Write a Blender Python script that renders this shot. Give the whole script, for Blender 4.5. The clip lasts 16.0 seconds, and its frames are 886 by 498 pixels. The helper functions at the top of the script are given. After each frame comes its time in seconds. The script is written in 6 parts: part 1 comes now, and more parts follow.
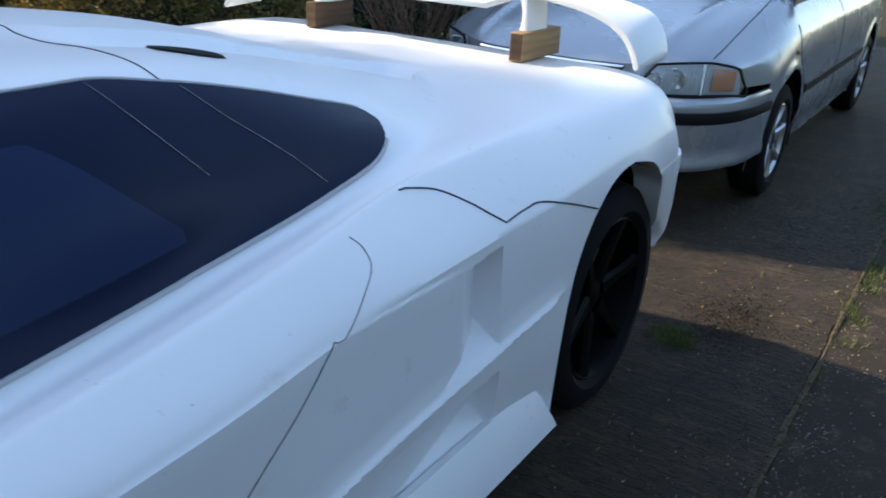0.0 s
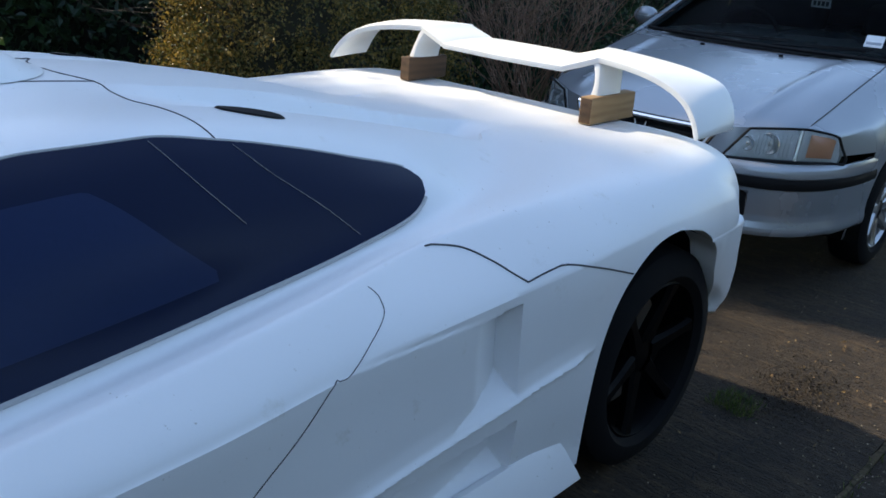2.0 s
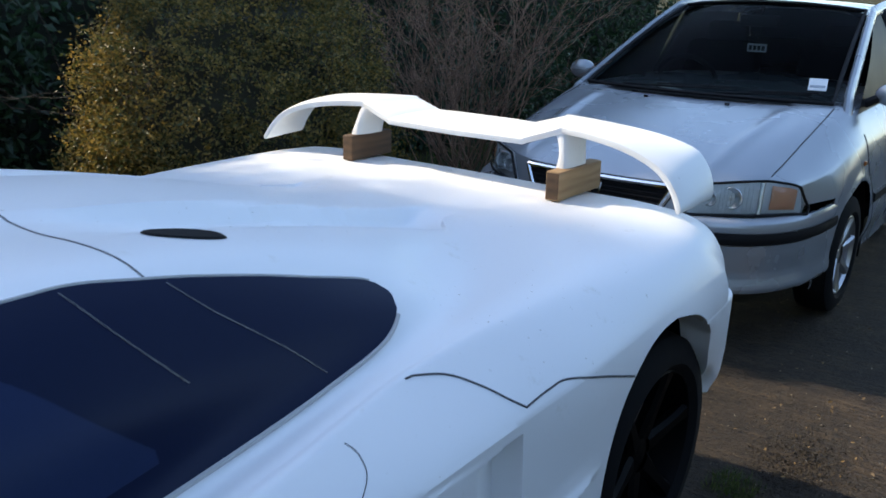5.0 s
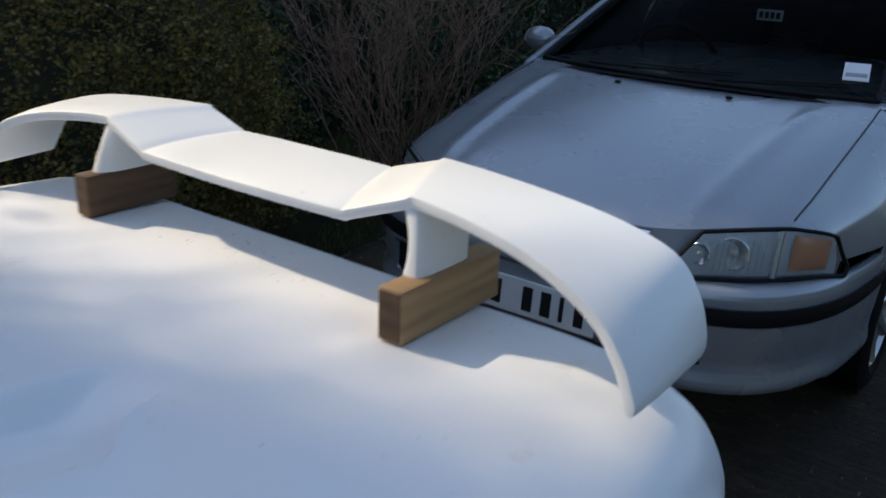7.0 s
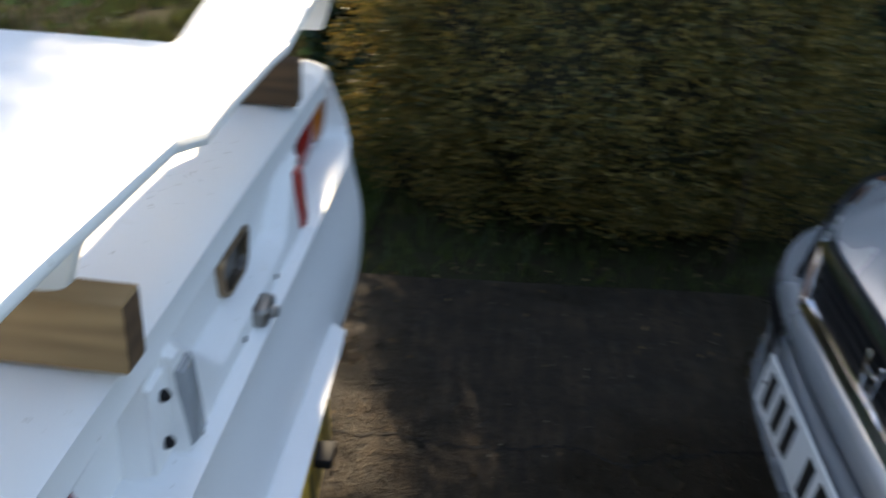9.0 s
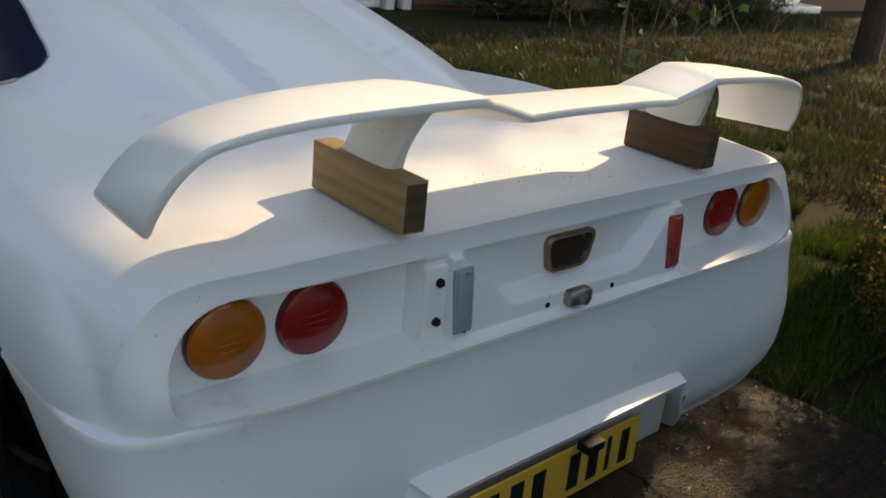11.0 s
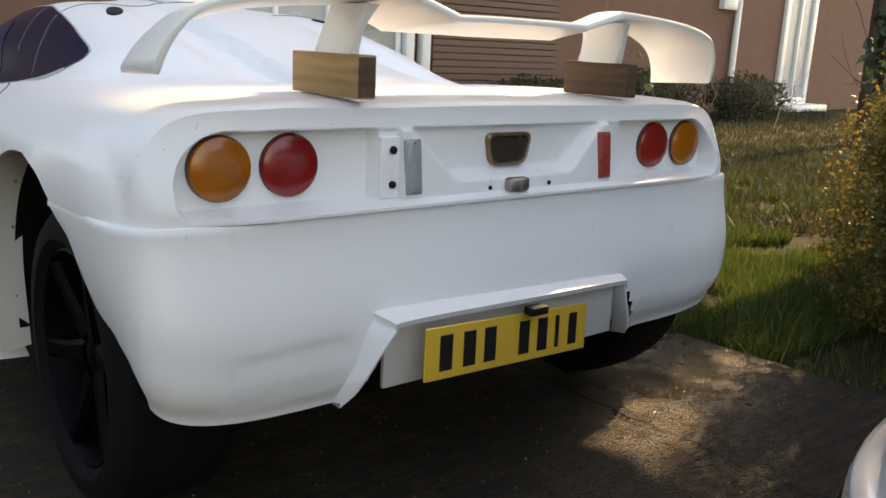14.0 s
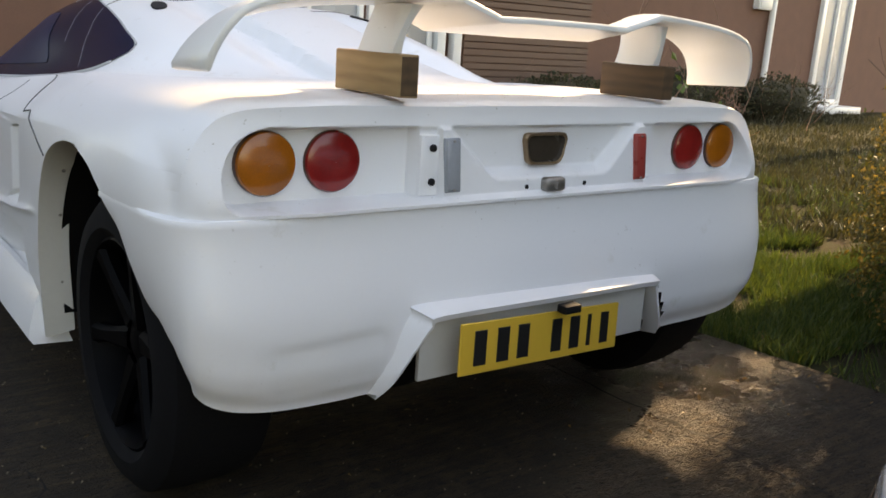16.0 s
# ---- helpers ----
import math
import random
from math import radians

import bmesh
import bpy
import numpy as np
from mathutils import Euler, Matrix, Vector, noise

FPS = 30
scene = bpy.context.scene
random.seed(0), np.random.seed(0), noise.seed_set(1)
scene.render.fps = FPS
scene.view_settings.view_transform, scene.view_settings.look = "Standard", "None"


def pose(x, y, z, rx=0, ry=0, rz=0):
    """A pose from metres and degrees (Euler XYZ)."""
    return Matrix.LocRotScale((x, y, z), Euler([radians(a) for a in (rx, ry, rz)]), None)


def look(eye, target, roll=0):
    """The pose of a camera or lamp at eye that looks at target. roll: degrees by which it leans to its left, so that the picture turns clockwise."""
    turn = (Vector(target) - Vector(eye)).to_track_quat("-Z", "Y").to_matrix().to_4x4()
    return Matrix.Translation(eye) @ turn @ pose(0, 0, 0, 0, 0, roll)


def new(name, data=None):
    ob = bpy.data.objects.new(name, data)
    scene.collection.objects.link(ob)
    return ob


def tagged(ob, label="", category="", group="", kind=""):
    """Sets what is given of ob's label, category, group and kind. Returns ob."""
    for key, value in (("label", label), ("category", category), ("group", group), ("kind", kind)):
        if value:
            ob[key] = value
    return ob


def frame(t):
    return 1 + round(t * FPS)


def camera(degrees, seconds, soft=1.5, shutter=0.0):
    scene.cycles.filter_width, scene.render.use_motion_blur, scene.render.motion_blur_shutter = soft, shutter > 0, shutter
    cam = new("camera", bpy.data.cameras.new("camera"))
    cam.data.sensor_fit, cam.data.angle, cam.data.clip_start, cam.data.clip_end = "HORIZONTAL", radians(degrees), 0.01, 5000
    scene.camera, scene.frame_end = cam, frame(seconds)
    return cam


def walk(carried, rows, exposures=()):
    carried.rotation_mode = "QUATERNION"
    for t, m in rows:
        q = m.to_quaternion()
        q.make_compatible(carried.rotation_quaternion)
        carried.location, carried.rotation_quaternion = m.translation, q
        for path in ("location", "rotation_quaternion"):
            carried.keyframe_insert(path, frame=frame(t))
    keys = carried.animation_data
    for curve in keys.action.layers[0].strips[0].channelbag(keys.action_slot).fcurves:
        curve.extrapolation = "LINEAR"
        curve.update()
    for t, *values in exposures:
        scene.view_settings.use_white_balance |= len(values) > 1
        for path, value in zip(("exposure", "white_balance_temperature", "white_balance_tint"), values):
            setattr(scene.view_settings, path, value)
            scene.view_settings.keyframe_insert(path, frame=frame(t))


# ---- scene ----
cam = camera(54.58, 16.0, soft=1.6, shutter=0.4)
# seconds, x, y, z, then the turn about x, y and z in degrees
PATH = [
    (0, 1.5966, -2.5227, 1.3422, 67.562, -3.007, 33.208),
    (0.5, 1.6811, -2.6295, 1.4453, 66.425, -1.439, 36.468),
    (1, 1.7303, -2.6532, 1.4625, 69.153, -3.132, 37.466),
    (1.5, 1.7932, -2.5665, 1.4490, 70.422, -3.096, 42.623),
    (2, 1.8273, -2.4887, 1.4430, 69.266, -3.895, 42.974),
    (2.5, 1.8362, -2.4832, 1.4375, 69.405, -2.714, 42.025),
    (3, 1.8422, -2.5203, 1.4509, 72.392, -2.491, 44.535),
    (5.5, 1.4444, -2.1373, 1.4779, 72.346, -1.549, 36.153),
    (6, 1.3158, -1.8527, 1.4635, 71.873, -1.875, 35.757),
    (6.5, 1.2347, -1.5052, 1.4629, 70.196, -2.539, 38.664),
    (7, 1.1147, -1.1213, 1.4575, 69.526, -2.211, 37.148),
    (7.5, 1.0853, -0.7399, 1.4391, 68.526, -3.105, 40.298),
    (8, 1.1073, -0.3646, 1.4380, 64.253, -2.752, 52.311),
    (8.3, 1.0851, -0.1422, 1.4411, 65.098, -2.502, 62.306),
    (8.6, 1.0617, 0.0604, 1.4551, 62.382, -3.899, 73.673),
    (9, 1.0901, 0.2953, 1.4413, 61.402, -4.189, 94.648),
    (9.2, 1.1236, 0.3789, 1.4525, 60.480, -4.471, 107.419),
    (9.5, 1.1775, 0.5100, 1.5176, 61.030, -3.435, 124.880),
    (10, 1.1749, 0.6740, 1.5646, 61.500, -5.310, 133.550),
    (12.5, 1.2443, 1.1590, 0.9855, 77.012, -3.722, 145.854),
    (13, 1.3004, 1.2867, 0.9820, 75.335, -2.561, 144.628),
    (13.5, 1.3338, 1.3426, 1.0125, 76.717, -2.927, 142.154),
    (14, 1.3362, 1.3475, 1.0141, 76.484, -2.737, 141.148),
    (14.5, 1.3586, 1.3553, 1.0217, 77.400, -3.165, 142.073),
    (15, 1.3761, 1.3614, 1.0265, 77.741, -4.130, 142.257),
    (15.5, 1.3742, 1.3597, 1.0278, 76.999, -3.829, 142.286),
    (16, 1.3758, 1.3565, 1.0234, 76.069, -3.605, 143.049),
]
walk(cam, [(t, pose(x, y, z, a, b, c)) for t, x, y, z, a, b, c in PATH],
     [(0, 1.66, 6800, 8), (2, 1.42, 6700, 8), (3, 1.56, 6600, 8), (5.5, 1.42, 6600, 9), (6.5, 0.95, 6700, 9), (7.5, 0.6, 6900, 10), (8.3, 0.65, 6900, 10), (8.6, 1.1, 7100, 10), (9.0, 1.85, 7700, 10), (9.4, 1.1, 8300, 10), (10.1, 0.5, 8400, 10), (12.4, 2.1, 11000, 17), (16, 2.1, 11000, 17)])

# ---- world and sun ----
SUN_TO = Vector((-0.265, -0.05, 0.19)).normalized()
world = bpy.data.worlds.new("sky")
scene.world = world
world.use_nodes = True
wn = world.node_tree
sky = wn.nodes.new("ShaderNodeTexSky")
sky.sky_type, sky.sun_disc = "NISHITA", False
sky.sun_elevation = math.asin(SUN_TO.z)
sky.sun_rotation = math.atan2(SUN_TO.x, SUN_TO.y)
sky.air_density, sky.dust_density, sky.ozone_density = 1.0, 0.6, 1.0
background = wn.nodes["Background"]
background.inputs["Strength"].default_value = 0.15
wn.links.new(sky.outputs[0], background.inputs["Color"])
sun_data = bpy.data.lights.new("sun", "SUN")
sun_data.energy, sun_data.angle, sun_data.color = 2.9, radians(0.9), (1.0, 0.87, 0.68)
sun = new("sun", sun_data)
sun.matrix_world = look(SUN_TO * 30, (0, 0, 0))

# ---- materials ----
def node_mat(name):
    m = bpy.data.materials.new(name)
    m.use_nodes = True
    nt = m.node_tree
    return m, nt, nt.nodes["Principled BSDF"]


def mat(name, color, rough=0.5, metal=0.0, vary=0.12, scale=6.0, fine=90.0, bump=0.05, coat=0.0, spec=0.5, dirt=None, dirt_at=0.62, island=0.0, gloss_vary=0.08, specks=0.0):
    """A surface with a slow and a fine variation, relief and, if given, stains of a second colour."""
    m, nt, b = node_mat(name)
    n, l = nt.nodes, nt.links
    tc = n.new("ShaderNodeTexCoord")
    slow, quick = n.new("ShaderNodeTexNoise"), n.new("ShaderNodeTexNoise")
    slow.inputs["Scale"].default_value, slow.inputs["Detail"].default_value = scale, 5
    quick.inputs["Scale"].default_value, quick.inputs["Detail"].default_value = fine, 3
    for t in (slow, quick):
        l.new(tc.outputs["Object"], t.inputs["Vector"])
    base = n.new("ShaderNodeMix")
    base.data_type = "RGBA"
    base.inputs[6].default_value = [c * (1 - vary) for c in color] + [1]
    base.inputs[7].default_value = [min(1, c * (1 + vary)) for c in color] + [1]
    add = n.new("ShaderNodeMath")
    add.operation = "MULTIPLY_ADD"
    add.inputs[1].default_value, add.inputs[2].default_value = 0.35, 0.0
    l.new(quick.outputs["Fac"], add.inputs[0])
    s = n.new("ShaderNodeMath")
    s.operation = "MULTIPLY_ADD"
    s.inputs[1].default_value = 0.65
    l.new(slow.outputs["Fac"], s.inputs[0])
    l.new(add.outputs[0], s.inputs[2])
    l.new(s.outputs[0], base.inputs[0])
    last = base.outputs[2]
    if island:
        g = n.new("ShaderNodeNewGeometry")
        hsv = n.new("ShaderNodeHueSaturation")
        mr = n.new("ShaderNodeMapRange")
        mr.inputs[3].default_value, mr.inputs[4].default_value = 1 - island, 1 + island
        l.new(g.outputs["Random Per Island"], mr.inputs[0])
        l.new(mr.outputs[0], hsv.inputs["Value"])
        l.new(last, hsv.inputs["Color"])
        last = hsv.outputs[0]
    if dirt:
        d = n.new("ShaderNodeTexNoise")
        d.inputs["Scale"].default_value, d.inputs["Detail"].default_value = scale * 2.7, 8
        d.inputs["Roughness"].default_value = 0.7
        l.new(tc.outputs["Object"], d.inputs["Vector"])
        ramp = n.new("ShaderNodeMapRange")
        ramp.inputs[1].default_value, ramp.inputs[2].default_value = dirt_at, dirt_at + 0.14
        l.new(d.outputs["Fac"], ramp.inputs[0])
        mix = n.new("ShaderNodeMix")
        mix.data_type = "RGBA"
        mix.inputs[7].default_value = [*dirt, 1]
        l.new(ramp.outputs[0], mix.inputs[0])
        l.new(last, mix.inputs[6])
        last = mix.outputs[2]
    if specks:
        sp, sm, mulp, mixp = n.new("ShaderNodeTexNoise"), n.new("ShaderNodeMapRange"), n.new("ShaderNodeMath"), n.new("ShaderNodeMix")
        sp.inputs["Scale"].default_value, sp.inputs["Detail"].default_value = 95, 2
        sm.inputs[1].default_value, sm.inputs[2].default_value = specks, specks + 0.05
        l.new(tc.outputs["Object"], sp.inputs["Vector"])
        l.new(sp.outputs["Fac"], sm.inputs[0])
        patchy = n.new("ShaderNodeMapRange")
        patchy.inputs[1].default_value, patchy.inputs[2].default_value, patchy.inputs[4].default_value = 0.45, 0.62, 0.8
        l.new(slow.outputs["Fac"], patchy.inputs[0])
        mulp.operation = "MULTIPLY"
        l.new(sm.outputs[0], mulp.inputs[0])
        l.new(patchy.outputs[0], mulp.inputs[1])
        mixp.data_type = "RGBA"
        mixp.inputs[7].default_value = (0.34, 0.30, 0.23, 1)
        l.new(mulp.outputs[0], mixp.inputs[0])
        l.new(last, mixp.inputs[6])
        last = mixp.outputs[2]
    l.new(last, b.inputs["Base Color"])
    rr = n.new("ShaderNodeMapRange")
    rr.inputs[3].default_value, rr.inputs[4].default_value = max(0.02, rough - gloss_vary), min(1, rough + gloss_vary)
    l.new(slow.outputs["Fac"], rr.inputs[0])
    l.new(rr.outputs[0], b.inputs["Roughness"])
    b.inputs["Metallic"].default_value = metal
    b.inputs["Coat Weight"].default_value, b.inputs["Coat Roughness"].default_value = coat, 0.06
    b.inputs["Specular IOR Level"].default_value = spec
    if bump:
        bp = n.new("ShaderNodeBump")
        bp.inputs["Strength"].default_value, bp.inputs["Distance"].default_value = bump, 0.01
        l.new(s.outputs[0], bp.inputs["Height"])
        l.new(bp.outputs[0], b.inputs["Normal"])
    return m


def glass(name, tint=(0.9, 0.95, 0.95), rough=0.02, ior=1.5):
    """Clear sheet: seen through, with a mirror gloss."""
    m, nt, b = node_mat(name)
    n, l = nt.nodes, nt.links
    tr, gl, fr, mx = n.new("ShaderNodeBsdfTransparent"), n.new("ShaderNodeBsdfGlossy"), n.new("ShaderNodeFresnel"), n.new("ShaderNodeMixShader")
    tr.inputs[0].default_value = (*tint, 1)
    gl.inputs["Roughness"].default_value = rough
    fr.inputs[0].default_value = ior
    l.new(fr.outputs[0], mx.inputs[0])
    l.new(tr.outputs[0], mx.inputs[1])
    l.new(gl.outputs[0], mx.inputs[2])
    l.new(mx.outputs[0], n["Material Output"].inputs[0])
    return m


WHITE = mat("white_gelcoat", (0.80, 0.80, 0.80), 0.42, vary=0.025, scale=3.0, fine=220, bump=0.012, coat=0.15, dirt=(0.66, 0.64, 0.59), dirt_at=0.62, specks=0.72)
WING_WHITE = mat("wing_gelcoat", (0.82, 0.815, 0.78), 0.38, vary=0.02, scale=4.0, fine=200, bump=0.012, coat=0.15, dirt=(0.60, 0.57, 0.50), dirt_at=0.66, specks=0.74)
INNER_WHITE = mat("raw_glassfibre", (0.62, 0.61, 0.57), 0.6, vary=0.08, scale=12, bump=0.08)
GAP = mat("panel_gap_grey", (0.06, 0.06, 0.065), 0.7, vary=0.2, bump=0)
SEAL = mat("pale_rubber_seal", (0.42, 0.42, 0.42), 0.6, vary=0.1, bump=0.02)
TINT = mat("tinted_glass", (0.006, 0.011, 0.034), 0.24, vary=0.15, scale=2, bump=0.0, spec=0.11, gloss_vary=0.04)
TINT_PALE = mat("tinted_glass_pale", (0.012, 0.022, 0.062), 0.32, vary=0.2, scale=3, bump=0.0, spec=0.11, gloss_vary=0.05)
RUBBER = mat("tyre_rubber", (0.006, 0.006, 0.007), 0.85, spec=0.15, vary=0.2, scale=20, bump=0.1)
BLACK_RIM = mat("satin_black_alloy", (0.002, 0.002, 0.0025), 0.5, metal=0.0, spec=0.06, vary=0.15, bump=0.01)
BLACK = mat("black_plastic", (0.010, 0.010, 0.011), 0.6, spec=0.15, vary=0.2, scale=20, bump=0.02)
WELL = mat("wheel_well_dark", (0.008, 0.008, 0.008), 0.95, spec=0.1, vary=0.3, scale=8, bump=0.1)
CHROME = mat("chrome", (0.80, 0.80, 0.82), 0.12, metal=1.0, vary=0.03, bump=0.0, gloss_vary=0.04)
STEEL = mat("dull_steel", (0.32, 0.30, 0.28), 0.45, metal=0.9, vary=0.2, scale=40, bump=0.05, dirt=(0.16, 0.09, 0.05), dirt_at=0.6)
SILVER = mat("silver_metallic_paint", (0.36, 0.385, 0.415), 0.27, metal=0.42, vary=0.04, scale=2.5, fine=600, bump=0.0, coat=0.35)
ALLOY = mat("silver_alloy", (0.55, 0.55, 0.56), 0.35, metal=0.9, vary=0.1, scale=15, bump=0.02)
AMBER = mat("amber_lens", (0.37, 0.098, 0.008), 0.22, vary=0.65, scale=16, fine=300, bump=0.05, coat=0.35)
RED = mat("red_lens", (0.25, 0.011, 0.010), 0.22, vary=0.65, scale=16, fine=300, bump=0.05, coat=0.35)
RED_PLAIN = mat("red_reflector", (0.38, 0.05, 0.04), 0.3, vary=0.2, scale=60, bump=0.05)
GREY_LENS = mat("grey_clear_lens", (0.30, 0.32, 0.34), 0.2, vary=0.2, scale=60, fine=300, bump=0.05, coat=0.4)
PLATE_YELLOW = mat("yellow_plate", (0.78, 0.46, 0.06), 0.35, vary=0.05, scale=20, bump=0.01, coat=0.3)
PLATE_WHITE = mat("white_plate", (0.72, 0.72, 0.70), 0.35, vary=0.05, scale=20, bump=0.01, coat=0.3)
INK = mat("plate_black", (0.012, 0.012, 0.012), 0.4, vary=0.1, bump=0.0)
SMOKED = mat("smoked_cup", (0.045, 0.034, 0.025), 0.25, vary=0.3, scale=30, bump=0.02)
BRONZE = mat("bronze_handle", (0.26, 0.17, 0.10), 0.35, metal=0.7, vary=0.2, scale=30, bump=0.02)


def wood_mat(name, lo, hi):
    m, nt, b = node_mat(name)
    n, l = nt.nodes, nt.links
    tc, mp = n.new("ShaderNodeTexCoord"), n.new("ShaderNodeMapping")
    mp.inputs["Scale"].default_value = (9, 1.2, 9)
    l.new(tc.outputs["Object"], mp.inputs[0])
    no, wv = n.new("ShaderNodeTexNoise"), n.new("ShaderNodeTexWave")
    no.inputs["Scale"].default_value, no.inputs["Detail"].default_value = 5.0, 8
    wv.inputs["Scale"].default_value, wv.inputs["Distortion"].default_value, wv.inputs["Detail"].default_value = 1.3, 5.0, 3
    wv.bands_direction = "Z"
    l.new(mp.outputs[0], no.inputs["Vector"])
    l.new(mp.outputs[0], wv.inputs["Vector"])
    ramp = n.new("ShaderNodeValToRGB")
    ramp.color_ramp.elements[0].color, ramp.color_ramp.elements[1].color = (*lo, 1), (*hi, 1)
    mx = n.new("ShaderNodeMath")
    mx.operation = "MULTIPLY_ADD"
    mx.inputs[1].default_value = 0.22
    hm = n.new("ShaderNodeMath")
    hm.operation = "MULTIPLY"
    hm.inputs[1].default_value = 0.85
    l.new(no.outputs["Fac"], hm.inputs[0])
    l.new(wv.outputs["Fac"], mx.inputs[0])
    l.new(hm.outputs[0], mx.inputs[2])
    l.new(mx.outputs[0], ramp.inputs[0])
    l.new(ramp.outputs[0], b.inputs["Base Color"])
    b.inputs["Roughness"].default_value = 0.8
    bp = n.new("ShaderNodeBump")
    bp.inputs["Strength"].default_value, bp.inputs["Distance"].default_value = 0.25, 0.004
    l.new(mx.outputs[0], bp.inputs["Height"])
    l.new(bp.outputs[0], b.inputs["Normal"])
    return m


WOOD = wood_mat("sawn_softwood", (0.17, 0.092, 0.038), (0.50, 0.32, 0.155))
WOOD_DARK = wood_mat("dark_softwood", (0.030, 0.017, 0.009), (0.15, 0.082, 0.038))


def concrete_mat():
    """Brushed, damp, dirty drive concrete: ridges across, stains, wet patches and grit."""
    m, nt, b = node_mat("brushed_concrete")
    n, l = nt.nodes, nt.links
    tc = n.new("ShaderNodeTexCoord")
    big, mid, fin = [n.new("ShaderNodeTexNoise") for _ in range(3)]
    for t, sc, de in ((big, 0.9, 6), (mid, 7.0, 8), (fin, 120.0, 4)):
        t.inputs["Scale"].default_value, t.inputs["Detail"].default_value, t.inputs["Roughness"].default_value = sc, de, 0.65
        l.new(tc.outputs["Object"], t.inputs["Vector"])
    mp = n.new("ShaderNodeMapping")
    mp.inputs["Scale"].default_value = (1.8, 20, 1)
    l.new(tc.outputs["Object"], mp.inputs[0])
    rid = n.new("ShaderNodeTexNoise")
    rid.inputs["Scale"].default_value, rid.inputs["Detail"].default_value = 2.2, 5
    l.new(mp.outputs[0], rid.inputs["Vector"])
    ramp = n.new("ShaderNodeValToRGB")
    el = ramp.color_ramp.elements
    el[0].position, el[0].color = 0.30, (0.011, 0.0078, 0.0050, 1)
    el[1].position, el[1].color = 0.72, (0.078, 0.050, 0.026, 1)
    e = el.new(0.52)
    e.color = (0.027, 0.0178, 0.0096, 1)
    mix = n.new("ShaderNodeMath")
    mix.operation = "MULTIPLY_ADD"
    mix.inputs[1].default_value = 0.30
    h2 = n.new("ShaderNodeMath")
    h2.operation = "MULTIPLY_ADD"
    h2.inputs[1].default_value = 0.44
    h3 = n.new("ShaderNodeMath")
    h3.operation = "MULTIPLY"
    h3.inputs[1].default_value = 0.34
    l.new(rid.outputs["Fac"], h3.inputs[0])
    l.new(mid.outputs["Fac"], h2.inputs[0])
    l.new(h3.outputs[0], h2.inputs[2])
    l.new(big.outputs["Fac"], mix.inputs[0])
    l.new(h2.outputs[0], mix.inputs[2])
    l.new(mix.outputs[0], ramp.inputs[0])
    grit = n.new("ShaderNodeTexVoronoi")
    grit.inputs["Scale"].default_value = 75
    l.new(tc.outputs["Object"], grit.inputs["Vector"])
    gm = n.new("ShaderNodeMapRange")
    gm.inputs[1].default_value, gm.inputs[2].default_value, gm.inputs[3].default_value, gm.inputs[4].default_value = 0.05, 0.22, 0.55, 0.0
    l.new(grit.outputs["Distance"], gm.inputs[0])
    gmul = n.new("ShaderNodeMath")
    gmul.operation = "MULTIPLY"
    l.new(gm.outputs[0], gmul.inputs[0])
    l.new(mid.outputs["Fac"], gmul.inputs[1])
    gmix = n.new("ShaderNodeMix")
    gmix.data_type = "RGBA"
    gmix.inputs[7].default_value = (0.13, 0.105, 0.072, 1)
    l.new(gmul.outputs[0], gmix.inputs[0])
    l.new(ramp.outputs[0], gmix.inputs[6])
    pm = n.new("ShaderNodeMapping")
    pm.inputs["Scale"].default_value = (34, 105, 1)
    l.new(tc.outputs["Object"], pm.inputs[0])
    pits = n.new("ShaderNodeTexNoise")
    pits.inputs["Scale"].default_value, pits.inputs["Detail"].default_value = 1.0, 3
    l.new(pm.outputs[0], pits.inputs["Vector"])
    pr = n.new("ShaderNodeMapRange")
    pr.inputs[1].default_value, pr.inputs[2].default_value, pr.inputs[3].default_value, pr.inputs[4].default_value = 0.54, 0.66, 0.0, 0.85
    l.new(pits.outputs["Fac"], pr.inputs[0])
    pmix = n.new("ShaderNodeMix")
    pmix.data_type = "RGBA"
    pmix.inputs[7].default_value = (0.010, 0.008, 0.006, 1)
    l.new(pr.outputs[0], pmix.inputs[0])
    l.new(gmix.outputs[2], pmix.inputs[6])
    l.new(pmix.outputs[2], b.inputs["Base Color"])
    rr = n.new("ShaderNodeMapRange")
    rr.inputs[1].default_value, rr.inputs[2].default_value, rr.inputs[3].default_value, rr.inputs[4].default_value = 0.42, 0.58, 0.09, 0.85
    l.new(big.outputs["Fac"], rr.inputs[0])
    # the slab is wet only on the side by the hedge
    sep, wet, rmix = n.new("ShaderNodeSeparateXYZ"), n.new("ShaderNodeMapRange"), n.new("ShaderNodeMix")
    l.new(tc.outputs["Object"], sep.inputs[0])
    wet.inputs[1].default_value, wet.inputs[2].default_value = 0.1, -0.5
    l.new(sep.outputs[0], wet.inputs[0])
    rmix.inputs[2].default_value = 0.85
    l.new(wet.outputs[0], rmix.inputs[0])
    l.new(rr.outputs[0], rmix.inputs[3])
    l.new(rmix.outputs[0], b.inputs["Roughness"])
    b.inputs["Specular IOR Level"].default_value = 0.4
    bm_ = n.new("ShaderNodeMath")
    bm_.operation = "ADD"
    sunk = n.new("ShaderNodeMath")
    sunk.operation = "SUBTRACT"
    l.new(rid.outputs["Fac"], sunk.inputs[0])
    l.new(pr.outputs[0], sunk.inputs[1])
    l.new(sunk.outputs[0], bm_.inputs[0])
    l.new(fin.outputs["Fac"], bm_.inputs[1])
    bp = n.new("ShaderNodeBump")
